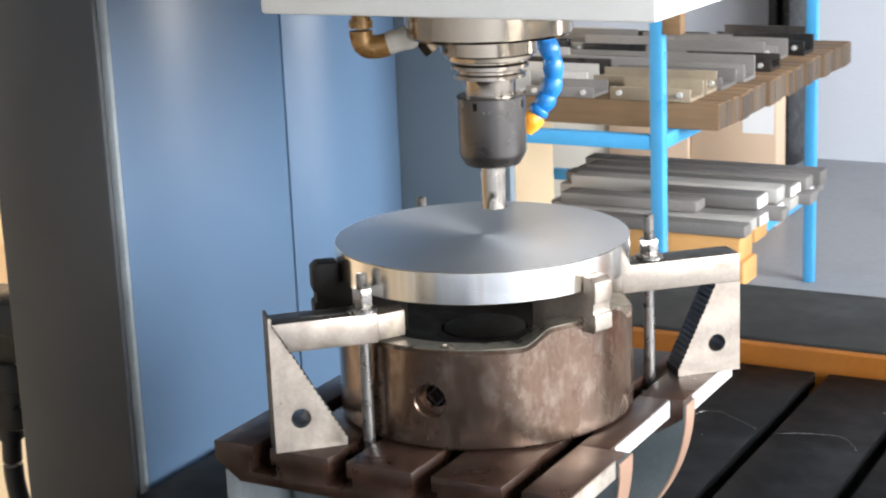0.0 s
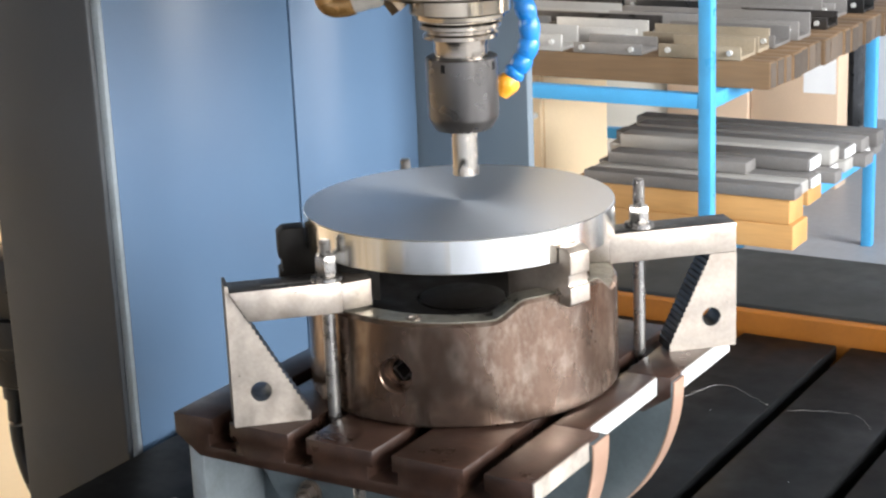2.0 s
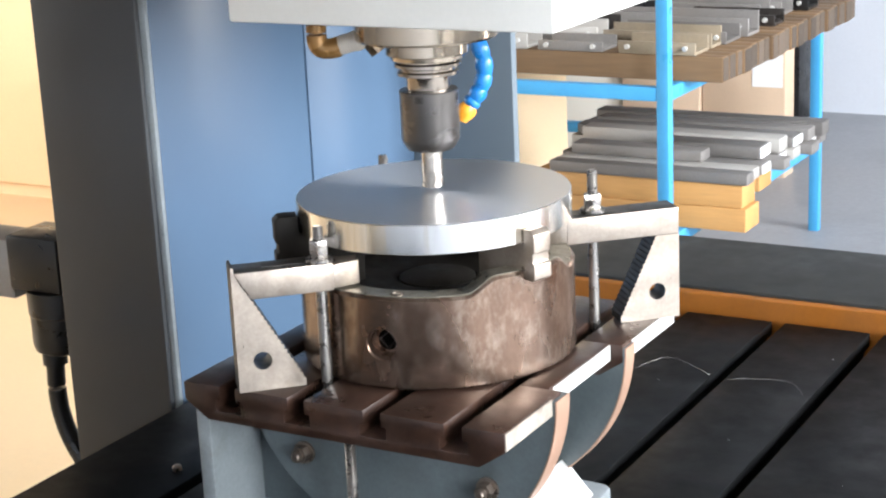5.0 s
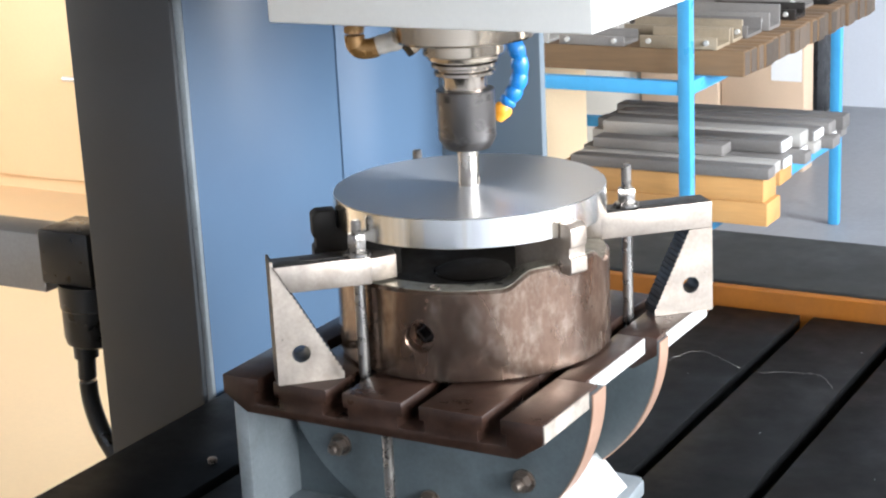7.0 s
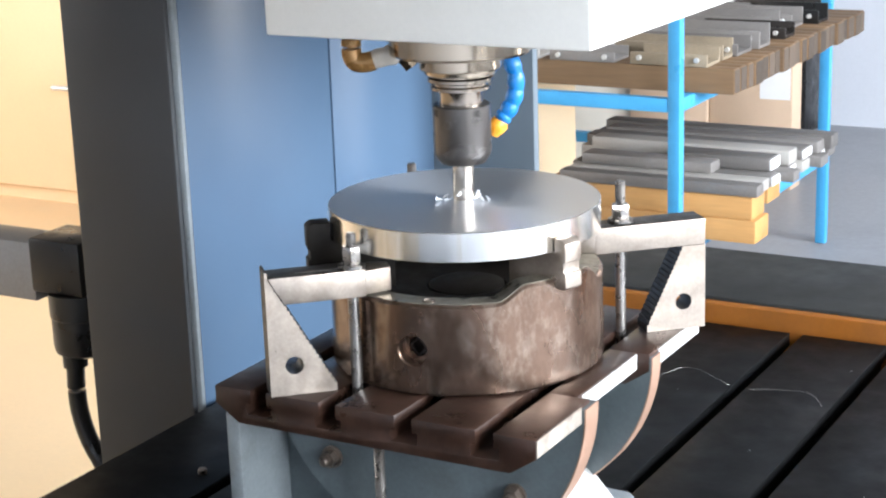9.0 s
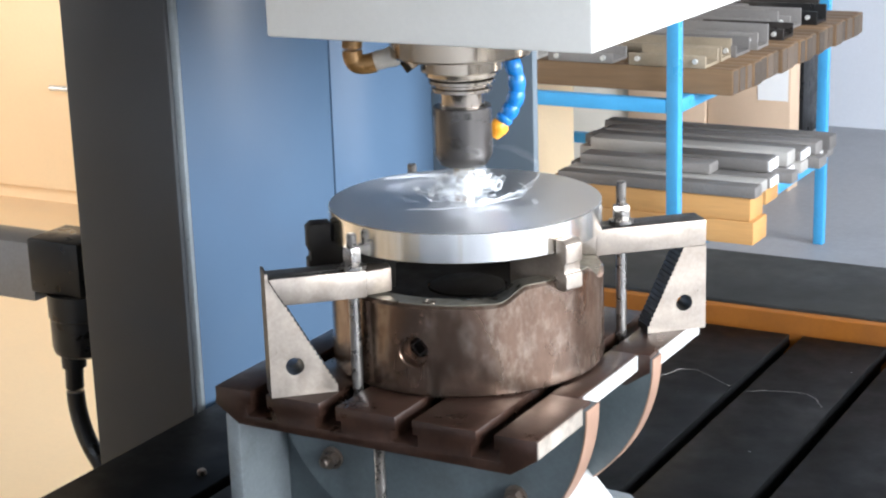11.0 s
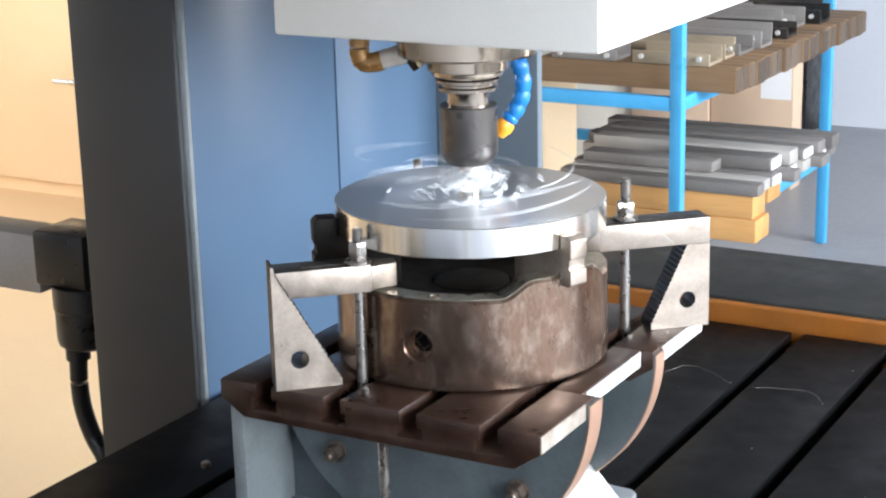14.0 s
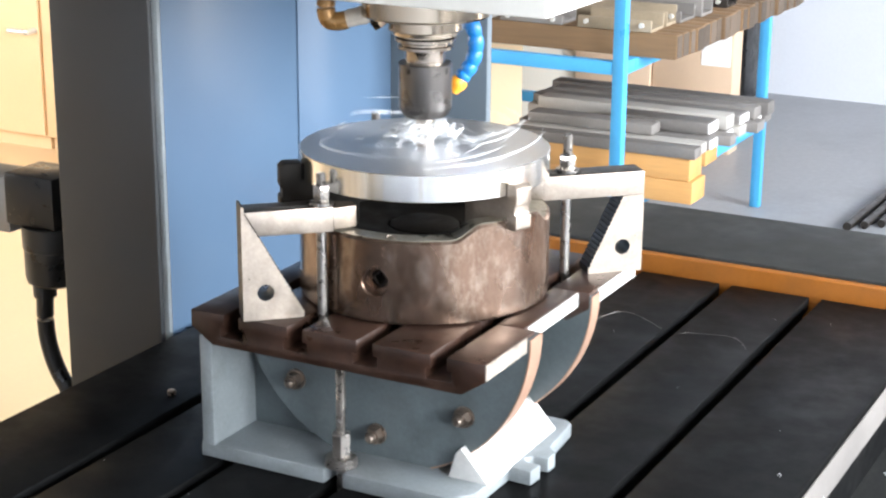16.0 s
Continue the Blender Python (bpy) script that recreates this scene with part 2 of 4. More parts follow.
def prism(bm, poly, depth, m=None, holes=()):
    """Extrudes a polygon of (u, v), with round holes (u, v, r), by depth along w; m takes (u, v, w) to the world."""
    edges, made = [], []

    def loop(pts):
        vs = [bm.verts.new((u, v, 0)) for u, v in pts]
        made.extend(vs)
        edges.extend(bm.edges.new((vs[i], vs[(i + 1) % len(vs)])) for i in range(len(vs)))
        return vs

    outer = loop(poly)
    for u, v, r in holes:
        loop([(u + r * math.cos(2 * math.pi * i / 24), v + r * math.sin(2 * math.pi * i / 24)) for i in range(24)])
    if holes:
        faces = [g for g in bmesh.ops.triangle_fill(bm, edges=edges, use_beauty=True)["geom"] if isinstance(g, bmesh.types.BMFace)]
    else:
        faces = [bm.faces.new(outer)]
    ext = bmesh.ops.extrude_face_region(bm, geom=faces, use_keep_orig=True)["geom"]
    top = [g for g in ext if isinstance(g, bmesh.types.BMVert)]
    bmesh.ops.translate(bm, verts=top, vec=(0, 0, depth))
    if m is not None:
        bmesh.ops.transform(bm, matrix=m, verts=made + top)
    return bm


# planes for prism: XZ runs along +y, YZ along +x, XY along +z
XZ = Matrix(((1, 0, 0, 0), (0, 0, 1, 0), (0, 1, 0, 0), (0, 0, 0, 1)))
YZ = Matrix(((0, 0, 1, 0), (1, 0, 0, 0), (0, 1, 0, 0), (0, 0, 0, 1)))


def at(m, x=0, y=0, z=0):
    return Matrix.Translation((x, y, z)) @ m


def tube(bm, pts, r, seg=12, radii=None):
    """A bent tube through points in space."""
    pts = [Vector(p) for p in pts]
    rings = []
    for i, p in enumerate(pts):
        d = (pts[min(i + 1, len(pts) - 1)] - pts[max(i - 1, 0)]).normalized()
        q = d.to_track_quat("Z", "Y")
        rr = radii[i] if radii else r
        rings.append([bm.verts.new(p + q @ Vector((rr * math.cos(2 * math.pi * k / seg), rr * math.sin(2 * math.pi * k / seg), 0))) for k in range(seg)])
    for a, b in zip(rings, rings[1:]):
        for k in range(seg):
            j = (k + 1) % seg
            bm.faces.new((a[k], a[j], b[j], b[k]))
    bm.faces.new(rings[0][::-1])
    bm.faces.new(rings[-1])
    return bm


def smooth_path(pts, n=6):
    """Catmull-Rom through points."""
    pts = [Vector(p) for p in pts]
    out = []
    for i in range(len(pts) - 1):
        p0, p1, p2, p3 = pts[max(i - 1, 0)], pts[i], pts[i + 1], pts[min(i + 2, len(pts) - 1)]
        for k in range(n):
            t = k / n
            out.append(0.5 * ((2 * p1) + (p2 - p0) * t + (2 * p0 - 5 * p1 + 4 * p2 - p3) * t * t + (3 * p1 - p0 - 3 * p2 + p3) * t ** 3))
    return out + [pts[-1]]


def mesh_of(name, bm, material, bevel=0.0):
    bmesh.ops.remove_doubles(bm, verts=bm.verts, dist=1e-6)
    bmesh.ops.recalc_face_normals(bm, faces=bm.faces)
    if bevel:
        es = [e for e in bm.edges if len(e.link_faces) == 2 and e.calc_face_angle(0) > 0.6]
        bmesh.ops.bevel(bm, geom=es, offset=bevel, segments=2, profile=0.5, affect="EDGES", clamp_overlap=True)
    me = bpy.data.meshes.new(name)
    bm.to_mesh(me)
    bm.free()
    me.materials.append(material)
    me.shade_smooth()
    me.set_sharp_from_angle(angle=radians(32))
    return me


def root_of(ob):
    return ob if ob.parent is None else root_of(ob.parent)


def part(name, bm, material, parent, label="", bevel=0.0):
    """Links a bmesh, built in world places, as one mesh object under a thing or part."""
    bmesh.ops.transform(bm, matrix=root_of(parent).matrix_basis.inverted(), verts=bm.verts)
    ob = new(name, mesh_of(name, bm, material, bevel))
    ob.parent = parent
    return tagged(ob, label)


def thing(name, o, label, category, group="", kind=""):
    ob = new(name)
    ob.matrix_basis = Matrix.Translation(o)
    ob.empty_display_size = 0.05
    return tagged(ob, label, category, group, kind)


def solid(name, bm, material, label, category="", group="", kind="", bevel=0.0, o=None):
    o = Vector(o) if o else Vector((0, 0, 0))
    bmesh.ops.translate(bm, verts=bm.verts, vec=-o)
    ob = new(name, mesh_of(name, bm, material, bevel))
    ob.location = o
    return tagged(ob, label, category, group, kind)


def carve(ob, bm):
    """Cuts the shape bm, given in ob's own space, out of ob's mesh."""
    bmesh.ops.recalc_face_normals(bm, faces=bm.faces)
    me = bpy.data.meshes.new("cutter")
    bm.to_mesh(me)
    bm.free()
    cutter = new("cutter", me)
    cutter.matrix_basis = root_of(ob).matrix_basis
    mod = ob.modifiers.new("cut", "BOOLEAN")
    mod.operation, mod.object, mod.solver = "DIFFERENCE", cutter, "EXACT"
    dg = bpy.context.evaluated_depsgraph_get()
    dg.update()
    got = bpy.data.meshes.new_from_object(ob.evaluated_get(dg))
    ob.modifiers.clear()
    ob.data = got
    bpy.data.objects.remove(cutter)
    got.shade_smooth()
    got.set_sharp_from_angle(angle=radians(32))
    return ob


B = bmesh.new

# ---- the hall ----
X0, X1, Y0, Y1, ZC = -7.0, 6.0, -5.0, 6.4, 4.6


def hall():
    g = solid("floor", box(B(), -14, 14, -12, 14, FLOOR - 0.2, FLOOR), M["floor"], "smooth grey concrete workshop floor", "floor", kind="structure")
    solid("wall_north", box(B(), X0 - 0.2, 0.9, Y1, Y1 + 0.2, FLOOR, ZC), M["wall"], "plain white painted workshop wall", "wall", kind="structure")
    # unseen stretch, grey to darken the blue side panel's reflection
    solid("wall_north_east", box(B(), 0.902, X1, Y1, Y1 + 0.2, FLOOR, ZC), M["grey_wall"], "unseen wall, grey to dim bounce and reflections", "wall", kind="structure")
    bm = B()
    # the opening is made up for the west lamp
    for a in ((Y0, -1.8, FLOOR, ZC), (2.2, Y1, FLOOR, ZC), (-1.8, 2.2, FLOOR, 1.2), (-1.8, 2.2, 3.6, ZC)):
        box(bm, X0 - 0.2, X0, a[0], a[1], a[2], a[3])
    solid("wall_west", bm, M["grey_wall"], "unseen wall, grey to dim bounce and reflections", "wall", kind="structure")
    bm = box(B(), X0 - 0.2, X1 + 0.2, Y0 - 0.2, Y0, FLOOR, ZC)
    # unseen; white so that it brightens the reflection in the disc rim
    solid("wall_south", bm, M["wall"], "plain white painted workshop wall", "wall", kind="structure")
    bm = B()
    # the southern opening is made up for the side lamp
    for a in ((Y0, -4.2, FLOOR, ZC), (4.2, Y1 + 0.2, FLOOR, ZC), (-4.2, 4.2, 4.2, ZC), (-1.85, -0.65, FLOOR, 4.2)):
        box(bm, X1, X1 + 0.2, a[0], a[1], a[2], a[3])
    solid("wall_east", bm, M["grey_wall"], "unseen wall, grey to dim bounce, with two openings for light", "wall", kind="structure")
    solid("ceiling", box(B(), X0 - 0.2, X1 + 0.2, Y0 - 0.2, Y1 + 0.2, ZC, ZC + 0.15), M["ceiling"], "unseen ceiling, dark to dim bounce", "ceiling", kind="structure")
    bm = box(B(), -1.591, -1.554, 6.18, 6.38, FLOOR, ZC)
    box(bm, -1.623, -1.593, 6.1, 6.38, FLOOR, ZC)
    box(bm, -1.552, -1.522, 6.1, 6.38, FLOOR, ZC)
    solid("pillar", bm, M["black"], "black steel pillar against the white wall", "pillar", kind="structure", bevel=0.004)


hall()

# ---- the milling machine ----
TZ = 0.985     # top of the machine table
PZ = 1.2       # top of the tilting table


def slotted(width0, width1, top, bottom, centres, neck, wide, lip, deep, side=None):
    """Cross-section of a T-slotted plate."""
    pts = []
    left = [(width0, bottom)] if side is None else [(width0 + side[0], bottom), (width0, bottom + side[1])]
    pts += left + [(width0, top)]
    for c in centres:
        pts += [(c - neck, top), (c - neck, top - lip), (c - wide, top - lip), (c - wide, top - deep), (c + wide, top - deep), (c + wide, top - lip), (c + neck, top - lip), (c + neck, top)]
    pts += [(width1, top)]
    pts += [(width1, bottom)] if side is None else [(width1, bottom + side[1]), (width1 - side[0], bottom)]
    return pts


def machine_table():
    t = thing("machine_table", (-0.025, -0.3, FLOOR), "dark oiled iron machine table with long T-slots", "machine table")
    bm = prism(B(), slotted(-0.53, 0.48, TZ, TZ - 0.12, [-0.345, -0.188, -0.031, 0.131, 0.286], 0.0105, 0.019, 0.022, 0.042), 2.28, at(XZ, y=-1.45))
    part("table_top", bm, M["table_iron"], t, bevel=0.0012)
    part("bed", box(B(), -0.46, 0.34, -1.3, 0.75, FLOOR, TZ - 0.121), M["dark_panel"], t, "charcoal cast machine bed", bevel=0.01)
    bm = box(B(), 0.4815, 0.484, -1.44, 0.82, TZ - 0.058, TZ - 0.009)
    part("edge_strip", bm, M["profile"], t, "dull machined edge strip", bevel=0.001)
    part("plug", lathe(B(), [(0, TZ + 0.0005), (0.006, TZ + 0.0005), (0.006, TZ + 0.006), (0.004, TZ + 0.008), (0, TZ + 0.008)], 16, Matrix.Translation((PLUG[0], PLUG[1], 0))), M["bolt"], t, "small steel plug")
    return t


PLUG = (-0.387, -0.027)
machine_table()


def way_cover():
    t = thing("way_cover", (0.2, 1.0, FLOOR), "dusty black way cover with an orange front edge", "machine cover")
    part("front_edge", box(B(), -0.5, 1.3, 0.848, 0.868, 0.93, 1.012), M["orange"], t, "orange painted front edge", bevel=0.003)
    part("top_plate", box(B(), -0.5, 1.3, 0.8685, 1.15, 1.0, 1.017), M["cover"], t, "dusty black top plate", bevel=0.003)
    part("skirt", box(B(), -0.48, 1.28, 0.87, 1.13, FLOOR, 0.999), M["cover"], t)
    part("screw", rod(B(), (0.36, 0.8475, 0.965), (0.36, 0.840, 0.965), 0.008, 12), M["stud"], t, "small steel screw")
    return t


way_cover()


def machine_column():
    t = thing("machine_column", (-0.6, 0.8, FLOOR), "tall machine column clad in blue-grey sheet panels", "machine column")
    part("body", box(B(), -0.735, -0.575, 0.218, 1.15, FLOOR, 3.4), M["dark_panel"], t)
    part("front_panel", box(B(), -0.749, -0.5605, 0.181, 0.2165, FLOOR, 3.4), M["dark_panel"], t, "charcoal front panel", bevel=0.005)
    trim = prism(B(), [(-0.5605, 0.189), (-0.556, 0.1892), (-0.5525, 0.1915), (-0.5505, 0.196), (-0.5605, 0.196)], 3.24, Matrix.Translation((0, 0, FLOOR)))
    part("corner_trim", trim, M["bracket"], t, "pale worn panel edge")
    for y0, y1 in ((0.1965, 0.5647), (0.5693, 0.8855)):
        part("side_panel", box(B(), -0.572, -0.55, y0, y1, FLOOR, 3.4), M["blue_panel"], t, "blue-grey side panel", bevel=0.0015)
    part("back_panel", box(B(), -0.572, -0.353, 0.8865, 0.905, 1.03, 3.4), M["back_panel"], t, "blue-grey back panel, painted lighter for its reflections", bevel=0.002)
    part("spine", prism(B(), [(-0.56, 0.906), (-0.38, 0.906), (-0.56, 1.27)], 2.2, Matrix.Translation((0, 0, 1.03))), M["dark_panel"], t)
    return t


machine_column()


def drive_motor():
    t = thing("drive_motor", (-0.96, 0.42, 1.0), "black motor with a hanging cable beside the column", "motor")
    part("gearbox", box(B(), -1.034, -0.925, 0.365, 0.465, 1.044, 1.138), M["black"], t, bevel=0.006)
    bm = lathe(B(), [(0, 0.934), (0.040, 0.934), (0.050, 0.940), (0.053, 0.952), (0.053, 1.0), (0.055, 1.003), (0.055, 1.0435), (0, 1.0435)], 40, Matrix.Translation((-0.966, 0.41, 0)))
    part("housing", bm, M["black"], t)
    part("bracket_arm", box(B(), -0.924, -0.736, 0.39, 0.44, 1.05, 1.12), M["dark_panel"], t, bevel=0.004)
    pts = smooth_path([(-0.993, 0.41, 0.935), (-0.995, 0.41, 0.90), (-0.997, 0.41, 0.86), (-0.994, 0.41, 0.82), (-0.982, 0.41, 0.78), (-0.962, 0.41, 0.745), (-0.93, 0.41, 0.715), (-0.80, 0.41, 0.68)])
    part("cable", tube(B(), pts, 0.0155, 16), M["black"], t, "black rubber cable")
    bm = lathe(B(), [(0.0155, 0.905), (0.021, 0.905), (0.021, 0.9335), (0.0155, 0.9335)], 20, Matrix.Translation((-0.994, 0.41, 0)))
    part("gland", bm, M["black"], t)
    part("arm", box(B(), -1.9, -1.0345, 0.375, 0.455, 1.024, 1.126), M["profile_light"], t, "pale grey metal arm", bevel=0.004)
    return t


drive_motor()


# ---- the tilting table ----
def tilting_table():
    t = thing("tilting_table", (0, 0, TZ), "brown T-slotted tilting table on a grey cradle", "tilting table")
    cs = [-0.146, -0.0555, 0.040, 0.137]
    plate = None
    for y0, y1, xr, xl in ((-0.22, -0.088, 0.196, -0.205), (-0.0878, 0.0718, 0.182, -0.195), (0.072, 0.225, 0.198, -0.205)):
        bm = prism(B(), slotted(xl, xr, PZ, PZ - 0.041, cs, 0.0105, 0.0165, 0.016, 0.029, side=(0.03, 0.02)), y1 - y0, at(XZ, y=y0))
        plate = part("plate_section", bm, M["brown_iron"], t, "brown oiled iron plate with four T-slots", bevel=0.0009)
    # right-hand strips carry the strong side light as a bright colour
    for y0, y1, x in ((-0.219, -0.112, 0.1962), (-0.079, 0.070, 0.1822), (0.097, 0.224, 0.1982)):
        part("edge_face", box(B(), x, x + 0.0012, y0, y1, PZ - 0.0195, PZ - 0.0012), M["dull_edge" if y0 < -0.2 else "edge"], plate, "oily machined edge" if y0 < -0.2 else "bright machined edge")
    for y0, y1 in ((-0.111, -0.080), (0.0722, 0.096)):
        arc = [(-0.003 + 0.2035 * math.cos(a), 1.196 + 0.2035 * math.sin(a)) for a in [math.pi + math.pi * i / 60 for i in range(61)]]
        flat = arc + [(0.162, 1.196), (0.162, 1.164), (-0.168, 1.164), (-0.168, 1.196)]
        half = part("half_disc", prism(B(), flat, y1 - y0, at(XZ, y=y0)), M["green_grey"], t, "grey painted half disc", bevel=0.0)
        ring = arc[34:] + [(-0.003 + 0.2052 * math.cos(a), 1.196 + 0.2052 * math.sin(a)) for a in [2 * math.pi - math.pi * i / 60 for i in range(27)]]
        part("rim_band", prism(B(), ring, y1 - y0 + 0.001, at(XZ, y=y0 - 0.0005)), M["rim"], half, "bare copper-brown rim")
    wall = [(-0.222, TZ), (0.13, TZ), (0.10, 1.02), (0.02, 1.15), (-0.222, 1.15)]
    part("front_wall", prism(B(), wall, 0.024, at(XZ, y=-0.0875)), M["green_grey"], t, bevel=0.002)
    part("rear_wall", prism(B(), wall, 0.02, at(XZ, y=0.045)), M["green_grey"], t, bevel=0.002)
    part("end_rib", box(B(), -0.223, -0.204, -0.182, 0.07, TZ + 0.019, 1.152), M["bracket"], t, "pale grey end rib", bevel=0.003)
    base = [(-0.228, -0.178), (-0.044, -0.178), (-0.044, -0.135), (-0.018, -0.135), (-0.018, -0.178), (0.13, -0.178), (0.152, -0.15), (0.152, -0.06),
            (0.183, -0.062), (0.185, -0.036), (0.166, -0.036), (0.158, -0.026), (0.166, -0.016), (0.186, -0.016), (0.186, 0.006), (0.172, 0.022), (0.165, 0.104), (0.155, 0.112), (0.100, 0.115), (-0.228, 0.115)]
    part("base_flange", prism(B(), base, 0.02, Matrix.Translation((0, 0, TZ + 0.0004))), M["bracket"], t, "pale grey base flange with bolt slots", bevel=0.0025)
    # the slope's white is a sunlit patch put into colour and shape
    wedge = [(0.100, TZ + 0.019), (0.156, TZ + 0.019), (0.117, 1.046), (0.110, 1.038)]
    part("sloped_side", prism(B(), wedge, 0.201, at(XZ, y=-0.123)), M["edge"], t, "sloped casting side painted sunlit white", bevel=0.001)
    for bx, bz in ((-0.124, 1.087), (-0.006, 1.036), (0.116, 1.083)):
        bm = B()
        lathe(bm, [(0, 0), (0.0135, 0), (0.0135, 0.003), (0, 0.003)], 24, Matrix.Translation((bx, -0.1112, bz)) @ pose(0, 0, 0, 90))
        lathe(bm, [(0, 0.0032), (0.0105, 0.0032), (0.0105, 0.014), (0, 0.014)], 6, Matrix.Translation((bx, -0.1112, bz)) @ pose(0, 0, 0, 90))
        lathe(bm, [(0, 0.014), (0.006, 0.014), (0.006, 0.021), (0.004, 0.023), (0, 0.023)], 16, Matrix.Translation((bx, -0.1112, bz)) @ pose(0, 0, 0, 90))
        part("bolt", bm, M["bolt"], t, "steel clamping bolt with nut")
    return t


tilting_table()


def hexnut(bm, r, z0, z1, m):
    lathe(bm, [(0, z0), (r * 0.9, z0), (r, z0 + 0.0015), (r, z1 - 0.0015), (r * 0.9, z1), (0, z1)], 6, m)


def clamp_stud(x, y, z0, z1, washer_z, nut_h, group, big=1.0):
    """A stud in a T-slot with its nut and washers."""
    t = thing("clamp_stud", (x, y, z0), "plain steel stud with hex nut and washers", "stud", group)
    m = Matrix.Translation((x, y, 0))
    prof = [(0, z0), (0.0062, z0), (0.0062, washer_z)]
    z = washer_z
    while z < z1 - 0.004:
        prof += [(0.0062, z), (0.0055, z + 0.0009)]
        z += 0.0018
    prof += [(0.0058, z1 - 0.002), (0.004, z1), (0, z1)]
    part("shank", lathe(B(), prof, 20, m), M["stud"], t)
    bm = lathe(B(), [(0.0066, washer_z - (0.008 if big > 1 else 0)), (0.0165 * big, washer_z - (0.008 if big > 1 else 0)), (0.0165 * big, washer_z - (0.001 if big > 1 else 0)), (0.0150 * big, washer_z), (0.0150 * big, washer_z + 0.0035), (0.013 * big, washer_z + 0.0045), (0.0066, washer_z + 0.0045)], 28, m, closed=True)
    part("washer", bm, M["stud"], t)
    bm = B()
    hexnut(bm, 0.0108 * (1.15 if big > 1 else 1), washer_z + 0.0047, washer_z + 0.0047 + nut_h, m)
    part("nut", bm, M["stud"], t)
    bm = box(B(), -0.009, 0.009, -0.009, 0.009, z0, z0 + 0.009, m)
    part("t_nut", bm, M["dark_steel"], t)
    return t


def darken(ob, test):
    """Gives the faces whose normals pass the test a darker second material."""
    ob.data.materials.append(M["scale"])
    for f in ob.data.polygons:
        if test(f.normal):
            f.material_index = 1


CL = math.atan2(0.687, 0.727)     # turn of both clamps on the plate
FACE = Matrix.Rotation(CL, 4, "Z")


def step_block(x, y, mirrored):
    """A toothed triangular packing block; its front lower corner stands at x, y."""
    t = thing("step_block", (x, y, PZ), "toothed triangular steel step block with a hole", "step block", "step blocks")
    length, high, topw, n = (0.0735, 0.1025, 0.027, 18) if mirrored else (0.0735, 0.132, 0.003, 22)
    poly = [(0, 0), (length, 0)]
    for i in range(n):
        u0 = length + (topw - length) * i / n
        u1 = length + (topw - length) * (i + 1) / n
        v1 = 0.004 + (high - 0.004) * (i + 1) / n
        poly += [(u0, v1 - 0.0008), (u1 + 0.0006, v1)]
    poly += [(topw, high), (0, high)] if mirrored else [(topw, high + 0.009), (0, high + 0.009)]
    holes = [(0.0275, 0.034, 0.0102)]
    if mirrored:
        poly = [(-u, v) for u, v in poly][::-1]
        holes = [(-u, v, r) for u, v, r in holes]
    m = Matrix.Translation((x, y, PZ + 0.0004)) @ FACE @ Matrix(((1, 0, 0, 0), (0, 0, 1, 0), (0, 1, 0, 0), (0, 0, 0, 1)))
    bm = prism(B(), poly, 0.034, m, holes)
    ob = part("block", bm, M["steel"], t)
    darken(ob, lambda n: abs((FACE.inverted().to_3x3() @ n).y) < 0.5)
    return t


def clamp_arm(x, y, u0, u1, z0, z1, mirrored):
    """A clamping bar with a toothed heel and a sloped nose."""
    t = thing("clamp_bar", (x, y, z0), "ground steel clamping bar with toothed heel", "clamp bar", "clamp bars")
    w, h = 0.038, z1 - z0
    s = -1 if mirrored else 1
    length = u1 - u0
    prof = [(u0 + 0.017, z0)] if not mirrored else [(u0, z0)]
    for i in range(0 if mirrored else 6):
        prof += [(u0 + 0.017 - 0.0027 * (i + 0.35), z0 + h * (i + 0.2) / 6.5), (u0 + 0.017 - 0.0027 * (i + 1), z0 + h * (i + 0.8) / 6.5)]
    prof += [(u0, z1 - 0.001), (u0, z1), (u1, z1), (u1, z0)]
    prof = [(s * u, v) for u, v in prof]
    m = Matrix.Translation((x, y, 0)) @ FACE @ Matrix(((1, 0, 0, 0), (0, 0, 1, 0), (0, 1, 0, 0), (0, 0, 0, 1)))
    bm = prism(B(), prof[::s], w, m)
    bar = part("bar", bm, M["steel"], t, bevel=0.0008)
    darken(bar, lambda n: n.z > 0.7)
    nose = [(s * u1, 0.0), (s * (u1 + 0.03), 0.009), (s * (u1 + 0.03), 0.03), (s * u1, w)]
    mm = Matrix.Translation((x, y, z0 + 0.002)) @ FACE
    part("nose", prism(B(), nose, h - 0.004, mm), M["steel"], t, bevel=0.0008)
    # thin dark plate on top paints the shaded opening of the slot
    slot = [(s * (u1 - 0.075), 0.0125), (s * (u1 - 0.01), 0.0125), (s * (u1 - 0.01), 0.0265), (s * (u1 - 0.075), 0.0265)]
    part("slot", prism(B(), slot, 0.0012, Matrix.Translation((x, y, z1 - 0.0004)) @ FACE), M["dark_steel"], t, "dark bolt slot")
    return t


step_block(-0.1215, -0.2285, False)
step_block(0.2185, 0.1945, True)
clamp_arm(-0.1190, -0.2312, 0.0036, 0.110, 1.3055, 1.336, False)
clamp_arm(0.2185, 0.1945, 0.0, 0.138, 1.3032, 1.3345, True)
clamp_stud(-0.055, -0.157, 1.1725, 1.3765, 1.3372, 0.020, "clamp studs")
clamp_stud(0.133, 0.139, 1.1725, 1.386, 1.3358, 0.017, "clamp studs")
clamp_stud(-0.146, 0.130, 1.1725, 1.386, 1.330, 0.017, "clamp studs")
clamp_stud(-0.031, -0.157, TZ - 0.040, 1.155, TZ + 0.0295, 0.030, "base studs", 1.25)


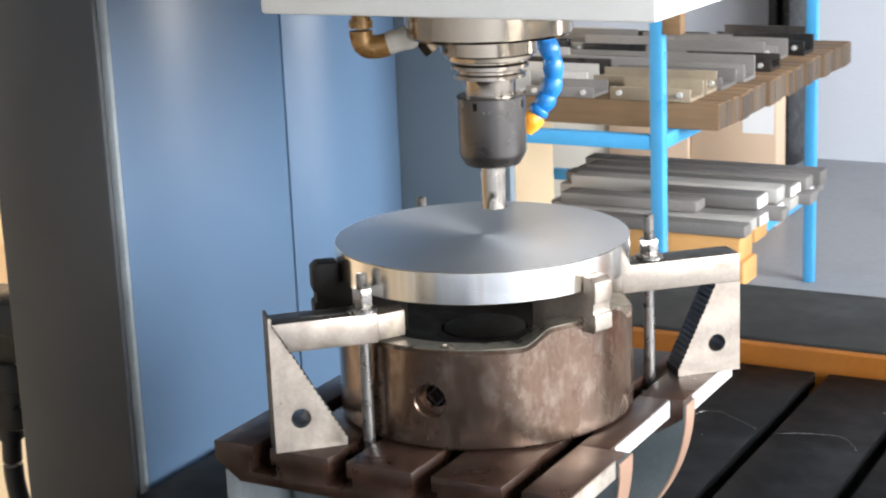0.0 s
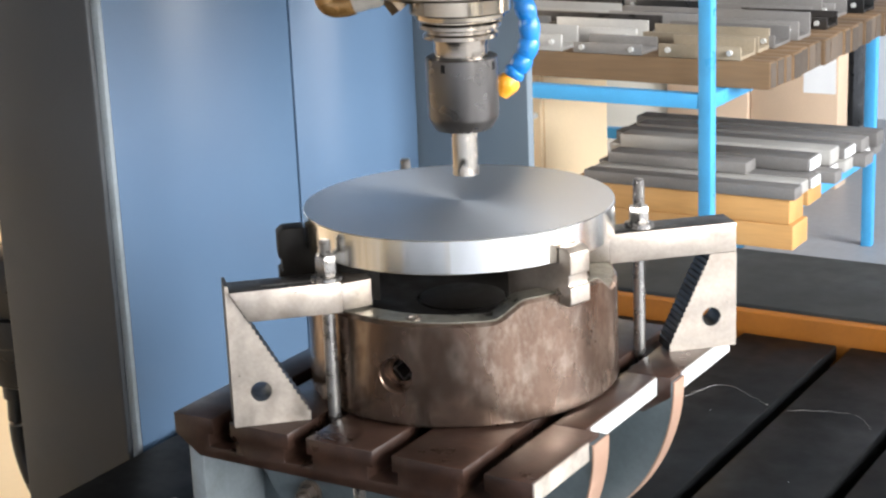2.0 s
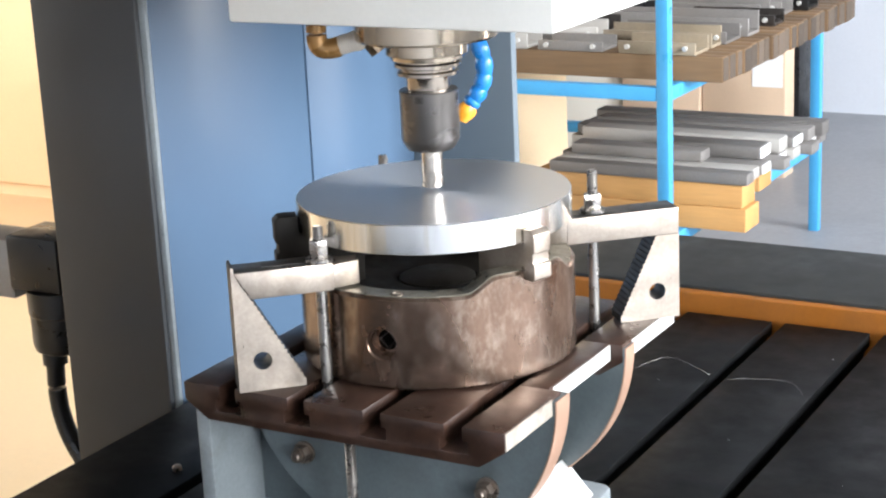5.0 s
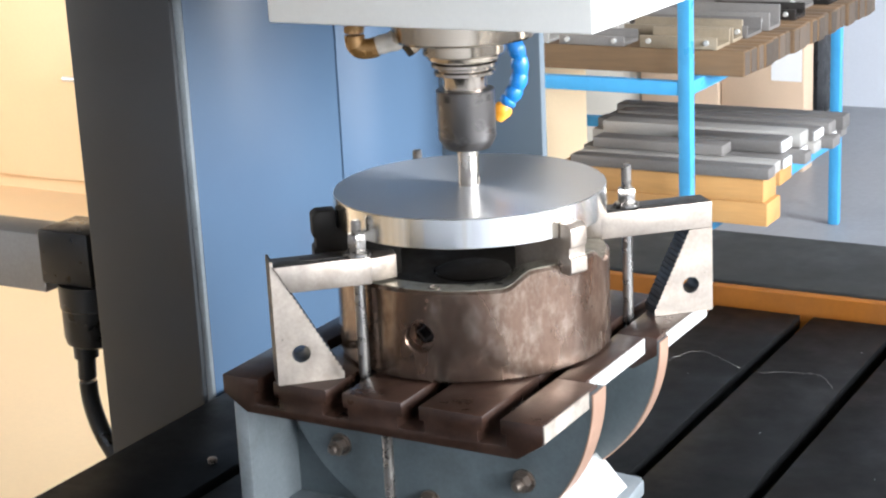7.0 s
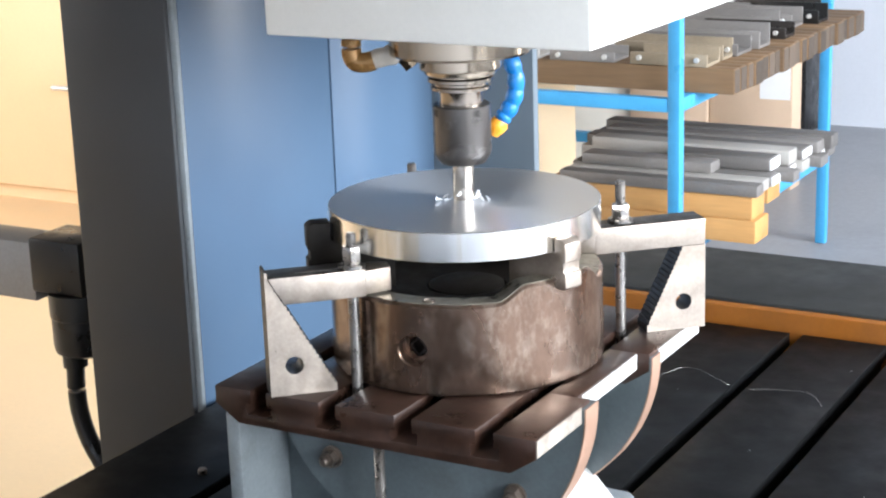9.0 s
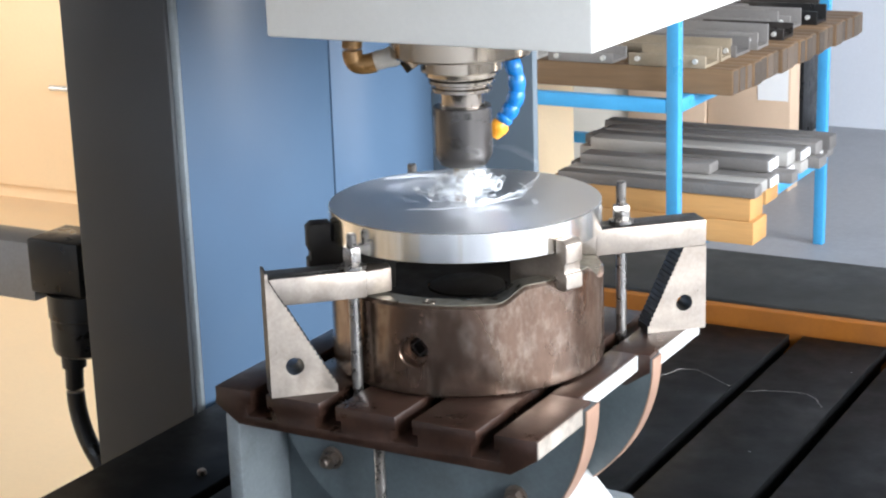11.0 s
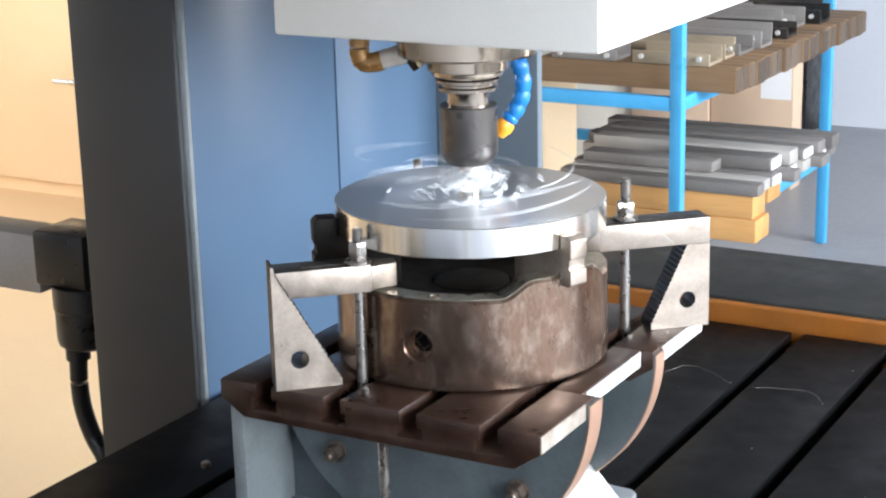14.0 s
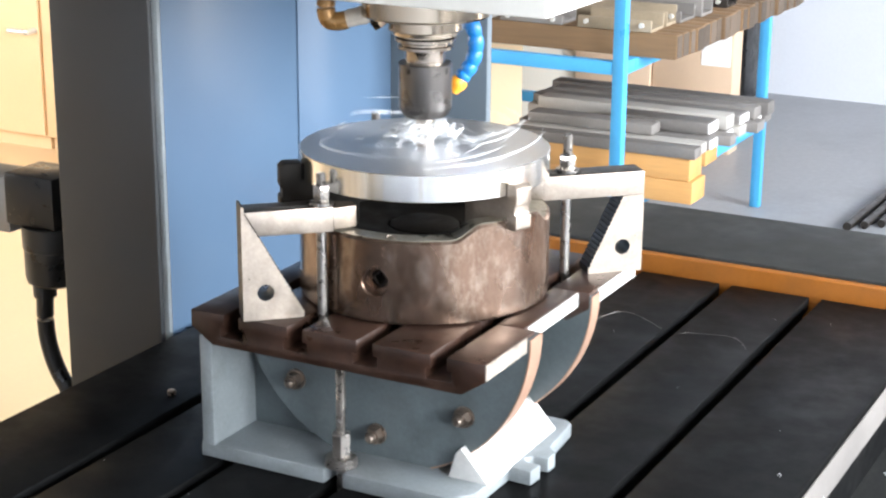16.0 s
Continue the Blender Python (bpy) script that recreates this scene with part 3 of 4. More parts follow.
# ---- the chuck with the workpiece ----
JAWS = [radians(-19 + 120 * k) for k in range(3)]


def chuck():
    t = thing("lathe_chuck", (0, 0, PZ), "browned steel three-jaw chuck bolted on its back", "chuck")
    seg, R = 144, 0.1575

    def top(a):
        near = min(abs((a - j + math.pi) % (2 * math.pi) - math.pi) for j in JAWS)
        s = min(max((radians(30) - near) / radians(13), 0), 1)
        s = s * s * (3 - 2 * s)
        return 1.3035 + 0.017 * s

    bm = B()
    rows = []
    for i in range(seg):
        a = 2 * math.pi * i / seg
        c, s, z = math.cos(a), math.sin(a), top(a)
        rows.append([bm.verts.new((r * c, r * s, zz)) for r, zz in ((0.045, PZ + 0.0005), (R - 0.002, PZ + 0.0005), (R, PZ + 0.003), (R, z - 0.003), (R - 0.0025, z), (0.128, z), (0.120, 1.285), (0.045, 1.280))])
    for i in range(seg):
        a, b = rows[i], rows[(i + 1) % seg]
        for k in range(8):
            bm.faces.new((a[k], b[k], b[(k + 1) % 8], a[(k + 1) % 8]))
    body = part("body", bm, M["chuck"], t)
    ang = math.atan2(-0.154, 0.017)
    hole = Matrix.Translation((0, 0, 1.251 - PZ)) @ Matrix.Rotation(ang, 4, "Z") @ pose(0, 0, 0, 0, 90)
    carve(body, lathe(B(), [(0, 0.118), (0.0115, 0.118), (0.0115, 0.140), (0.0165, 0.140), (0.0165, 0.155), (0.0185, 0.158), (0.0185, 0.17), (0, 0.17)], 40, hole))
    sock = Matrix.Translation((0, 0, 1.251)) @ Matrix.Rotation(ang, 4, "Z") @ pose(0, 0, 0, 0, 90)
    part("key_socket", lathe(B(), [(0.0088, 0.121), (0.0112, 0.121), (0.0112, 0.1395), (0.0088, 0.1395)], 4, sock, closed=True), M["dark_steel"], t, "square key socket")
    part("inner_face", lathe(B(), [(0.046, 1.2815), (0.1195, 1.2865), (0.1265, 1.302)], 96), M["chuck_shade"], t, "inner face painted dark as shaded gap")
    bm = B()
    lip = [[bm.verts.new((r * math.cos(a), r * math.sin(a), top(a) + h)) for r, h in ((0.1295, 0.0003), (0.1295, 0.0012), (0.1535, 0.0012), (0.1535, 0.0003))] for a in [2 * math.pi * i / seg for i in range(seg)]]
    for i in range(seg):
        a, b = lip[i], lip[(i + 1) % seg]
        for k in range(4):
            bm.faces.new((a[k], b[k], b[(k + 1) % 4], a[(k + 1) % 4]))
    part("lip", bm, M["chuck_lip"], t, "worn oily grey lip")
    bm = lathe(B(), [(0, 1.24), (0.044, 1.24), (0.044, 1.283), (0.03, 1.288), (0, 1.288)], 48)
    part("hub", bm, M["chuck_shade"], t, "hub painted dark as shaded gap")
    bm = lathe(B(), [(0, 1.3037), (0.0075, 1.3037), (0.0075, 1.3052), (0.0052, 1.3058), (0.0050, 1.3045), (0, 1.3045)], 24, Matrix.Translation((0.0305, -0.1405, 0)))
    part("oil_plug", bm, M["bolt"], t, "small worn oil plug")
    for k, j in enumerate(JAWS):
        m = Matrix.Rotation(j, 4, "Z") @ Matrix(((1, 0, 0, 0), (0, 0, 1, 0), (0, 1, 0, 0), (0, 0, 0, 1))) @ Matrix.Translation((0, 0, -0.0125))
        o, h = (0.173, 1.367) if k == 0 else (0.184, 1.371)
        prof = [(0.085, 1.290), (0.128, 1.290), (0.130, 1.312), (o - 0.005, 1.310), (o, 1.313), (o, 1.329), (o - 0.003, 1.330), (o - 0.003, 1.341), (o, 1.342), (o, h - 0.005), (o - 0.006, h), (0.1568, h), (0.1568, 1.3505), (0.085, 1.3505)]
        # rear jaws take the painted shade colour, the front jaw plain steel
        part("jaw", prism(B(), prof, 0.025, m), M["steel"] if k == 0 else M["chuck_shade"], t, "stepped steel chuck jaw", bevel=0.0012)
    return t


chuck()


def workpiece():
    t = thing("aluminium_disc", (0, 0, 1.3505), "bright turned aluminium disc held in the chuck", "metal disc")
    R, z0, z1 = 0.156, 1.351, 1.384
    prof = [(0, z1 - 0.0016), (0.0016, z1)] + [(R * f, z1) for f in (0.1, 0.3, 0.6, 0.9)] + [(R - 0.0008, z1)]
    part("top_face", lathe(B(), prof, 128), M["alu"], t)
    prof = [(R - 0.0008, z1), (R, z1 - 0.0008), (R, z0 + 0.001), (R - 0.001, z0), (0, z0)]
    part("rim", lathe(B(), prof, 128), M["alu_side"], t)
    return t


workpiece()


# ---- the milling head, which sinks towards the work ----
HZ = 1.384     # tool tip with the head in its home place


def milling_head():
    t = thing("milling_head", (0, 0, HZ), "warm white machine head with a vertical spindle", "machine head")
    part("housing", box(B(), -0.156, 0.229, -0.15, 0.79, 1.5865, 2.5), M["head_paint"], t, "warm white painted housing", bevel=0.003)
    bm = lathe(B(), [(0, 1.586), (0.079, 1.586), (0.080, 1.585), (0.080, 1.5555), (0.078, 1.5530), (0.049, 1.5525), (0, 1.5525)], 64)
    part("flange", bm, M["spindle"], t, "worn bright spindle flange")
    nose = [(0, 1.5530), (0.0465, 1.5530), (0.0465, 1.5365), (0.0455, 1.5350), (0.0415, 1.5348), (0.0410, 1.5305), (0.0400, 1.5297), (0.0370, 1.5295), (0.0370, 1.528), (0, 1.528)]
    part("spindle_nose", lathe(B(), nose, 64), M["spindle"], t)
    part("ram", box(B(), -0.63, -0.157, 0.30, 0.70, 1.80, 2.3), M["head_paint"], t, "warm white ram into the column", bevel=0.004)
    e = Vector((-0.102, -0.064, 0))
    bm = tube(B(), [e + Vector((0, 0, 1.586)), e + Vector((0, 0, 1.572))], 0.009, 16)
    tube(bm, smooth_path([e + Vector((0, 0, 1.572)), e + Vector((0, 0, 1.556)), e + Vector((0.004, 0.002, 1.547)), e + Vector((0.014, 0.007, 1.546)), e + Vector((0.022, 0.011, 1.548))]), 0.0115, 20)
    part("elbow", bm, M["amber"], t, "amber coolant elbow")
    bm = tube(B(), [e + Vector((0.020, 0.010, 1.548)), e + Vector((0.026, 0.013, 1.55)), e + Vector((0.034, 0.017, 1.552)), e + Vector((0.040, 0.020, 1.554)), e + Vector((0.046, 0.023, 1.556))], 0.01, 18, radii=[0.0095, 0.011, 0.0105, 0.012, 0.0105])
    part("hose_end", bm, M["hose_grey"], t, "beige ribbed hose end")
    bm = rod(B(), e + Vector((0.048, 0.024, 1.560)), e + Vector((0.060, 0.030, 1.540)), 0.0105, 6, 0.0095)
    part("jet", bm, M["spindle"], t, "bright hex jet")
    return t


head = milling_head()


def uv(u, v, z):
    return Vector((0.866 * u - 0.5 * v, 0.5 * u + 0.866 * v, z))


def coolant_hose():
    pts = smooth_path([uv(0.046, 0.034, 1.588), uv(0.052, 0.034, 1.555), uv(0.061, 0.034, 1.530), uv(0.0650, 0.034, 1.511), uv(0.0605, 0.034, 1.490), uv(0.051, 0.034, 1.474), uv(0.0455, 0.034, 1.468)], 5)
    n = 7
    for i in range(n):
        a, b = pts[int(i * (len(pts) - 1) / n)], pts[int((i + 1) * (len(pts) - 1) / n)]
        d = b - a
        mid = a + d * 0.5
        bm = tube(B(), [a - d * 0.05, a + d * 0.15, mid, a + d * 0.7, b, b + d * 0.12], 0.008, 18, radii=[0.0082, 0.0098, 0.0104, 0.0098, 0.0084, 0.0076])
        part("hose_segment", bm, M["hose_blue"], head, "glossy blue hose segment")
    a, b = pts[-1], uv(0.036, 0.034, 1.450)
    bm = tube(B(), [a, a + (b - a) * 0.25, a + (b - a) * 0.5, b], 0.009, 18, radii=[0.0085, 0.0110, 0.0105, 0.0055])
    part("hose_nozzle", bm, M["nozzle"], head, "orange hose nozzle")


coolant_hose()


def spindle():
    """Tool holder and cutter: they turn on the head's axis."""
    prof = [(0, 1.4958), (0.0205, 1.4958), (0.0318, 1.4952),
            (0.0332, 1.4938), (0.0332, 1.4405), (0.0322, 1.4375), (0.0268, 1.4285), (0.0255, 1.4275), (0.013, 1.4275), (0.013, 1.426), (0, 1.426)]
    s = part("tool_holder", lathe(B(), prof, 64), M["holder"], head, "black oxide tool holder")
    collar = [(0, 1.528), (0.030, 1.528), (0.0375, 1.5255), (0.0375, 1.522), (0.031, 1.520), (0.031, 1.5175), (0.0345, 1.516), (0.0345, 1.5125), (0.026, 1.511), (0.0248, 1.507), (0.0248, 1.4962), (0, 1.4962)]
    part("collar", lathe(B(), collar, 64), M["collar"], s, "bright grooved steel collar")
    for k in range(4):
        a = k * math.pi / 2
        m = Matrix.Rotation(a, 4, "Z")
        # thin dark plate paints the shade of a slot on the holder
        part("key_slot", box(B(), 0.0328, 0.0334, -0.0022, 0.0022, 1.484, 1.4915, m), M["slot_dark"], s)
    bm = B()
    seg, rows = 48, []
    for i in range(15):
        z = 1.3842 + 0.0430 * i / 14
        tw = i * 0.11
        row = []
        for k in range(seg):
            a = 2 * math.pi * k / seg
            f = 0.5 + 0.5 * math.cos(4 * (a - tw))
            r = 0.0122 - (0.0010 * f ** 4 if i < 5 else 0)
            row.append(bm.verts.new((r * math.cos(a), r * math.sin(a), z)))
        rows.append(row)
    for a, b in zip(rows, rows[1:]):
        for k in range(seg):
            j = (k + 1) % seg
            bm.faces.new((a[k], a[j], b[j], b[k]))
    bm.faces.new(rows[0][::-1])
    bm.faces.new(rows[-1])
    part("cutter", bm, M["cutter"], s, "bright fluted end mill")
    return s


spin = spindle()


# ---- the stock rack ----
RX, RY0, RY1 = -0.88, 2.85, 4.29


def stock_rack():
    t = thing("stock_rack", (-1.5, 3.5, FLOOR), "sky blue steel stock rack for bars and timber", "storage rack")
    for x in (RX, -2.3):
        for y in (RY0, RY1):
            part("post", box(B(), x - 0.0185, x + 0.0185, y - 0.0185, y + 0.0185, FLOOR, 2.1), M["rack_blue"], t, bevel=0.003)
    part("hanger_block", box(B(), RX + 0.0188, RX + 0.072, RY0 - 0.0185, RY0 + 0.02, 1.222, 1.28), M["wood"], t, "small brown wooden hanger block", bevel=0.002)
    for z in (0.903, 0.46):
        for y in (RY0, RY1):
            part("beam", box(B(), -2.281, RX - 0.019, y - 0.018, y + 0.018, z, z + 0.04), M["rack_blue"], t, bevel=0.003)
        for x in (RX, -2.3):
            part("side_beam", box(B(), x - 0.018, x + 0.018, RY0 + 0.019, RY1 - 0.019, z, z + 0.04), M["rack_blue"], t, bevel=0.003)
    return t


stock_rack()


def bar(name, material, label, category, group, x0, x1, y, w, z, h, bevel=0.004, turn=0.0, cap=False):
    bm = box(B(), x0 - (x0 + x1) / 2, (x1 - x0) / 2, -w / 2, w / 2, 0, h)
    ob = solid(name, bm, material, label, category, group, bevel=bevel)
    ob.matrix_basis = pose((x0 + x1) / 2, y, z, 0, 0, turn)
    if cap:
        half = (x1 - x0) / 2
        part("end_cap", box(B(), half + 0.0004, half + 0.005, -w / 2 + 0.004, w / 2 - 0.004, 0.004, h - 0.004, ob.matrix_basis), M["label"], ob, "white plastic end cap")
    return ob


def stock():
    rnd = random.Random(4)
    # upper shelf: timbers side by side, ends past the post
    y = RY0 + 0.095
    while y < 4.2:
        w = rnd.uniform(0.045, 0.075)
        x1 = -0.735 + rnd.uniform(-0.007, 0.007)
        ob = bar("timber", M["wood"], "brown weathered timber baulk on the rack", "timber", "timbers on the rack", -2.35, x1, y + w / 2, w - 0.004, 0.9435, 0.075)
        part("end_face", box(B(), x1 - 0.001, x1 + 0.0015, y + 0.0055, y + w - 0.0055, 0.9475, 1.0145), M["endgrain"], ob, "dark sawn end grain")
        y += w
    # upper shelf: profile offcuts with bright bolt heads
    y = RY0 + 0.15
    for k in range(11):
        w = rnd.uniform(0.08, 0.13)
        x1 = -0.78 - rnd.uniform(0, 0.1)
        x0 = x1 - rnd.uniform(0.2, 0.45)
        n = 0
        while x1 > -1.95:
            h = rnd.uniform(0.035, 0.07)
            t = thing("metal_offcut", ((x0 + x1) / 2, y, 1.019), "grey metal profile offcut on the timbers", "metal offcut", "metal offcuts")
            body = [(-w / 2, 0), (w / 2, 0), (w / 2, h), (w / 2 - 0.008, h), (w / 2 - 0.008, 0.01), (-w / 2 + 0.008, 0.01), (-w / 2 + 0.008, h * 0.8), (-w / 2, h * 0.8)]
            m = Matrix.Translation((x0, y, 1.019)) @ YZ
            part("profile", prism(B(), body, x1 - x0, m), M["pale_offcut" if n == 0 and k < 2 else rnd.choice(["profile", "profile_light", "profile", "dark_steel", "black"])], t, bevel=0.002)
            for xx in (x0 + 0.03, x1 - 0.03):
                part("bolt_head", rod(B(), (xx, y - w / 2 - 0.0005, 1.019 + h * 0.45), (xx, y - w / 2 - 0.010, 1.019 + h * 0.45), 0.0075, 12), M["edge"], t, "bright bolt head")
            n += 1
            x1 = x0 - rnd.uniform(0.01, 0.06)
            x0 = x1 - rnd.uniform(0.2, 0.5)
        y += w + 0.012
        if y > 4.12:
            break
    # lower shelf: pine bearers below, then profile bars
    for x1, y in ((-0.675, 3.02), (-0.80, 3.50)):
        bar("pine_block", M["pine"], "pale orange pine bearer under the bars", "wood block", "pine bearers", -1.36, x1, y, 0.12, 0.5008, 0.070)
        bar("pine_block", M["pine"], "pale orange pine bearer under the bars", "wood block", "pine bearers", -1.36, x1 - 0.012, y, 0.112, 0.5714, 0.070)
    y = 2.955
    for k in range(9):
        w = rnd.uniform(0.065, 0.09)
        bar("metal_bar", M["profile_light" if k % 4 == 1 else "profile"], "grey aluminium profile bar on the rack", "metal bar", "bars on the rack", -1.42 + rnd.uniform(-0.06, 0.12), -0.66 + rnd.uniform(-0.06, 0.05), y + w / 2, w - 0.008, 0.642, 0.034, 0.004, cap=k in (2, 4, 7))
        y += w
    y = 3.06
    for k in range(6):
        w = rnd.uniform(0.075, 0.10)
        bar("metal_bar", M["profile" if k != 2 else "profile_light"], "grey aluminium profile bar on the rack", "metal bar", "bars on the rack", (-1.28, -1.02, -1.33, -1.38, -1.36, -1.40)[k], (-0.85, -0.70, -0.67, -0.66, -0.64, -0.62)[k], y + w / 2, w - 0.006, 0.6765, 0.034 + 0.006 * (k % 3), 0.006, cap=k in (1, 3))
        y += w + 0.004


stock()


def far_things():
    for x0, x1, y, h, deep in ((-1.95, -1.60, 5.0, 0.62, 0.4), (-1.595, -1.236, 5.02, 0.63, 0.12)):
        t = thing("cardboard_box", ((x0 + x1) / 2, y, FLOOR), "tall brown cardboard box on the floor", "box", "cardboard boxes")
        part("carton", box(B(), x0, x1, y, y + deep, FLOOR, FLOOR + h), M["cardboard"], t, bevel=0.004)
        part("flap", box(B(), x0 + 0.004, x1 - 0.004, y + 0.004, y + deep / 2 - 0.004, FLOOR + h + 0.0005, FLOOR + h + 0.004), M["cardboard"], t)
        if x1 > -1.5:
            part("label", box(B(), x1 - 0.14, x1 - 0.01, y - 0.002, y - 0.0005, FLOOR + h - 0.25, FLOOR + h - 0.10), M["label"], t, "white paper label")
    bm = box(B(), -2.75, -1.96, 0, 0.02, 0, 0.55)
    ob = solid("board", bm, M["sheet"], "cream sheet of board leaning behind the rack", "board", bevel=0.002)
    ob.matrix_basis = pose(0, 5.0, FLOOR, -6)
    # cream lockers far to the west
    for k in range(5):
        x1 = -1.8 - 1.0 * k
        t = thing("locker", (x1 - 0.5, LY + 0.25, FLOOR), "cream steel locker with a small bright handle", "locker", "cream lockers")
        part("carcass", box(B(), x1 - 0.997, x1 - 0.003, LY + 0.02, LY + 0.5, FLOOR + 0.06, 2.6), M["cream"], t, bevel=0.004)
        part("plinth", box(B(), x1 - 0.992, x1 - 0.01, LY + 0.04, LY + 0.48, FLOOR, FLOOR + 0.0595), M["cream"], t)
        d = part("door", box(B(), x1 - 0.992, x1 - 0.01, LY, LY + 0.0195, FLOOR + 0.07, 2.59), M["cream"], t, bevel=0.003)
        hx = x1 - 0.03
        bm = rod(B(), (hx, LY, HANDLE), (hx, LY - 0.05, HANDLE), 0.012, 14)
        rod(bm, (hx + 0.012, LY - 0.05, HANDLE), (hx - 0.10, LY - 0.05, HANDLE), 0.011, 14)
        part("handle", bm, M["edge"], d, "bright steel handle")
    # tan strip paints a warm pool of light on the floor
    bm = box(B(), -6.9, -1.9, -4.5, LY + 0.6, FLOOR - 0.01, FLOOR + 0.004)
    box(bm, -1.9, -0.78, -4.5, 1.4, FLOOR - 0.01, FLOOR + 0.004)
    solid("floor_coating", bm, M["cream"], "floor strip before the lockers, painted tan as warm light", "floor", kind="structure")
    for k in range(4):
        bm = rod(B(), (-0.48 + 0.05 * k, 4.12 + 0.05 * k, FLOOR + 0.017), (-0.44 + 0.05 * k, 5.7, FLOOR + 0.017), 0.016, 12)
        solid("floor_bar", bm, M["dark_steel"], "dark steel bar lying on the floor", "metal bar", "bars on the floor")


LY, HANDLE = 3.64, 0.67
far_things()


# ---- swarf ----
M["chip"] = surf("bright_aluminium_swarf", (0.84, 0.86, 0.88), 0.5, 0.7, var=0.1, scale=80, fine=400, bump=0.0)


def ribbon(bm, r, pitch, turns, width, start=0.0, grow=0.0, m=None):
    """A curled shaving: a thin helical ribbon with a little thickness."""
    n, rows = int(14 * turns) + 2, []
    for i in range(n):
        a = start + 2 * math.pi * turns * i / (n - 1)
        rr = r * (1 + grow * i / (n - 1))
        z = pitch * turns * i / (n - 1)
        w = width * (0.35 + 0.65 * math.sin(math.pi * (i + 0.5) / n))
        c, s = math.cos(a), math.sin(a)
        rows.append([bm.verts.new((q * c, q * s, z + h)) for q, h in ((rr, -w / 2), (rr, w / 2), (rr + 0.0003, w / 2), (rr + 0.0003, -w / 2))])
    for a, b in zip(rows, rows[1:]):
        for k in range(4):
            bm.faces.new((a[k], a[(k + 1) % 4], b[(k + 1) % 4], b[k]))
    bm.faces.new(rows[0])
    bm.faces.new(rows[-1][::-1])
    if m is not None:
        bmesh.ops.transform(bm, matrix=m, verts=[v for row in rows for v in row])
    return bm


SURF = 1.3845
crnd = random.Random(11)
chips = []
for i in range(34):
    bm = ribbon(B(), crnd.uniform(0.0015, 0.005), crnd.uniform(0.001, 0.004), crnd.uniform(0.5, 1.6), crnd.uniform(0.0006, 0.0015), crnd.uniform(0, 6), 0.3, pose(0, 0, 0, crnd.uniform(-50, 50), crnd.uniform(-50, 50)))
    low = min(v.co.z for v in bm.verts)
    bmesh.ops.translate(bm, verts=bm.verts, vec=(0, 0, -low))
    ob = solid("metal_chip", bm, M["chip"], "bright curled aluminium chip on the disc", "metal chip", "chips on the disc")
    ob.matrix_basis = pose(0.0, 0.0, 1.353)
    chips.append(ob)


strands = []
for i in range(14):
    rad = 0.040 + 0.0072 * i
    bm = ribbon(B(), rad, crnd.uniform(0.02, 0.10), crnd.uniform(0.10, 0.26), crnd.uniform(0.0006, 0.0014), crnd.uniform(0, 6), 0.12)
    low = min(v.co.z for v in bm.verts)
    bmesh.ops.translate(bm, verts=bm.verts, vec=(0, 0, -low))
    ob = solid("chip_strand", bm, M["chip"], "long thin aluminium strand whirled over the disc", "metal chip", "whirling strands")
    ob.matrix_basis = pose(0, 0, 1.36)
    strands.append(ob)


def swarf_nest(k):
    bm = B()
    for j in range(46):
        a = crnd.uniform(0, 6.28)
        d = 0.0135 + 0.030 * crnd.random() ** 1.6
        m = pose(d * math.cos(a), d * math.sin(a), crnd.uniform(0.001, 0.026) * (1.15 - d / 0.05), crnd.uniform(-60, 60), crnd.uniform(-60, 60), math.degrees(a))
        ribbon(bm, crnd.uniform(0.003, 0.008), crnd.uniform(0.001, 0.005), crnd.uniform(0.5, 1.5), crnd.uniform(0.0009, 0.002), crnd.uniform(0, 6), 0.4, m)
    low = min(v.co.z for v in bm.verts)
    bmesh.ops.translate(bm, verts=bm.verts, vec=(0, 0, -low))
    ob = solid("swarf_nest", bm, M["chip"], "tangle of bright aluminium swarf round the cutter", "swarf", "swarf round the cutter", kind="stuff")
    ob.matrix_basis = pose(0, 0, 1.353)
    return ob


nests = [swarf_nest(k) for k in range(3)]
flyers = []
for i in range(16):
    bm = ribbon(B(), crnd.uniform(0.002, 0.004), 0.001, crnd.uniform(0.3, 0.7), 0.0012, 0, 0.2)
    ob = solid("flying_chip", bm, M["chip"], "small bright aluminium chip thrown from the cutter", "metal chip", "thrown chips")
    ob.matrix_basis = pose(0, 0, 1.36)
    flyers.append(ob)


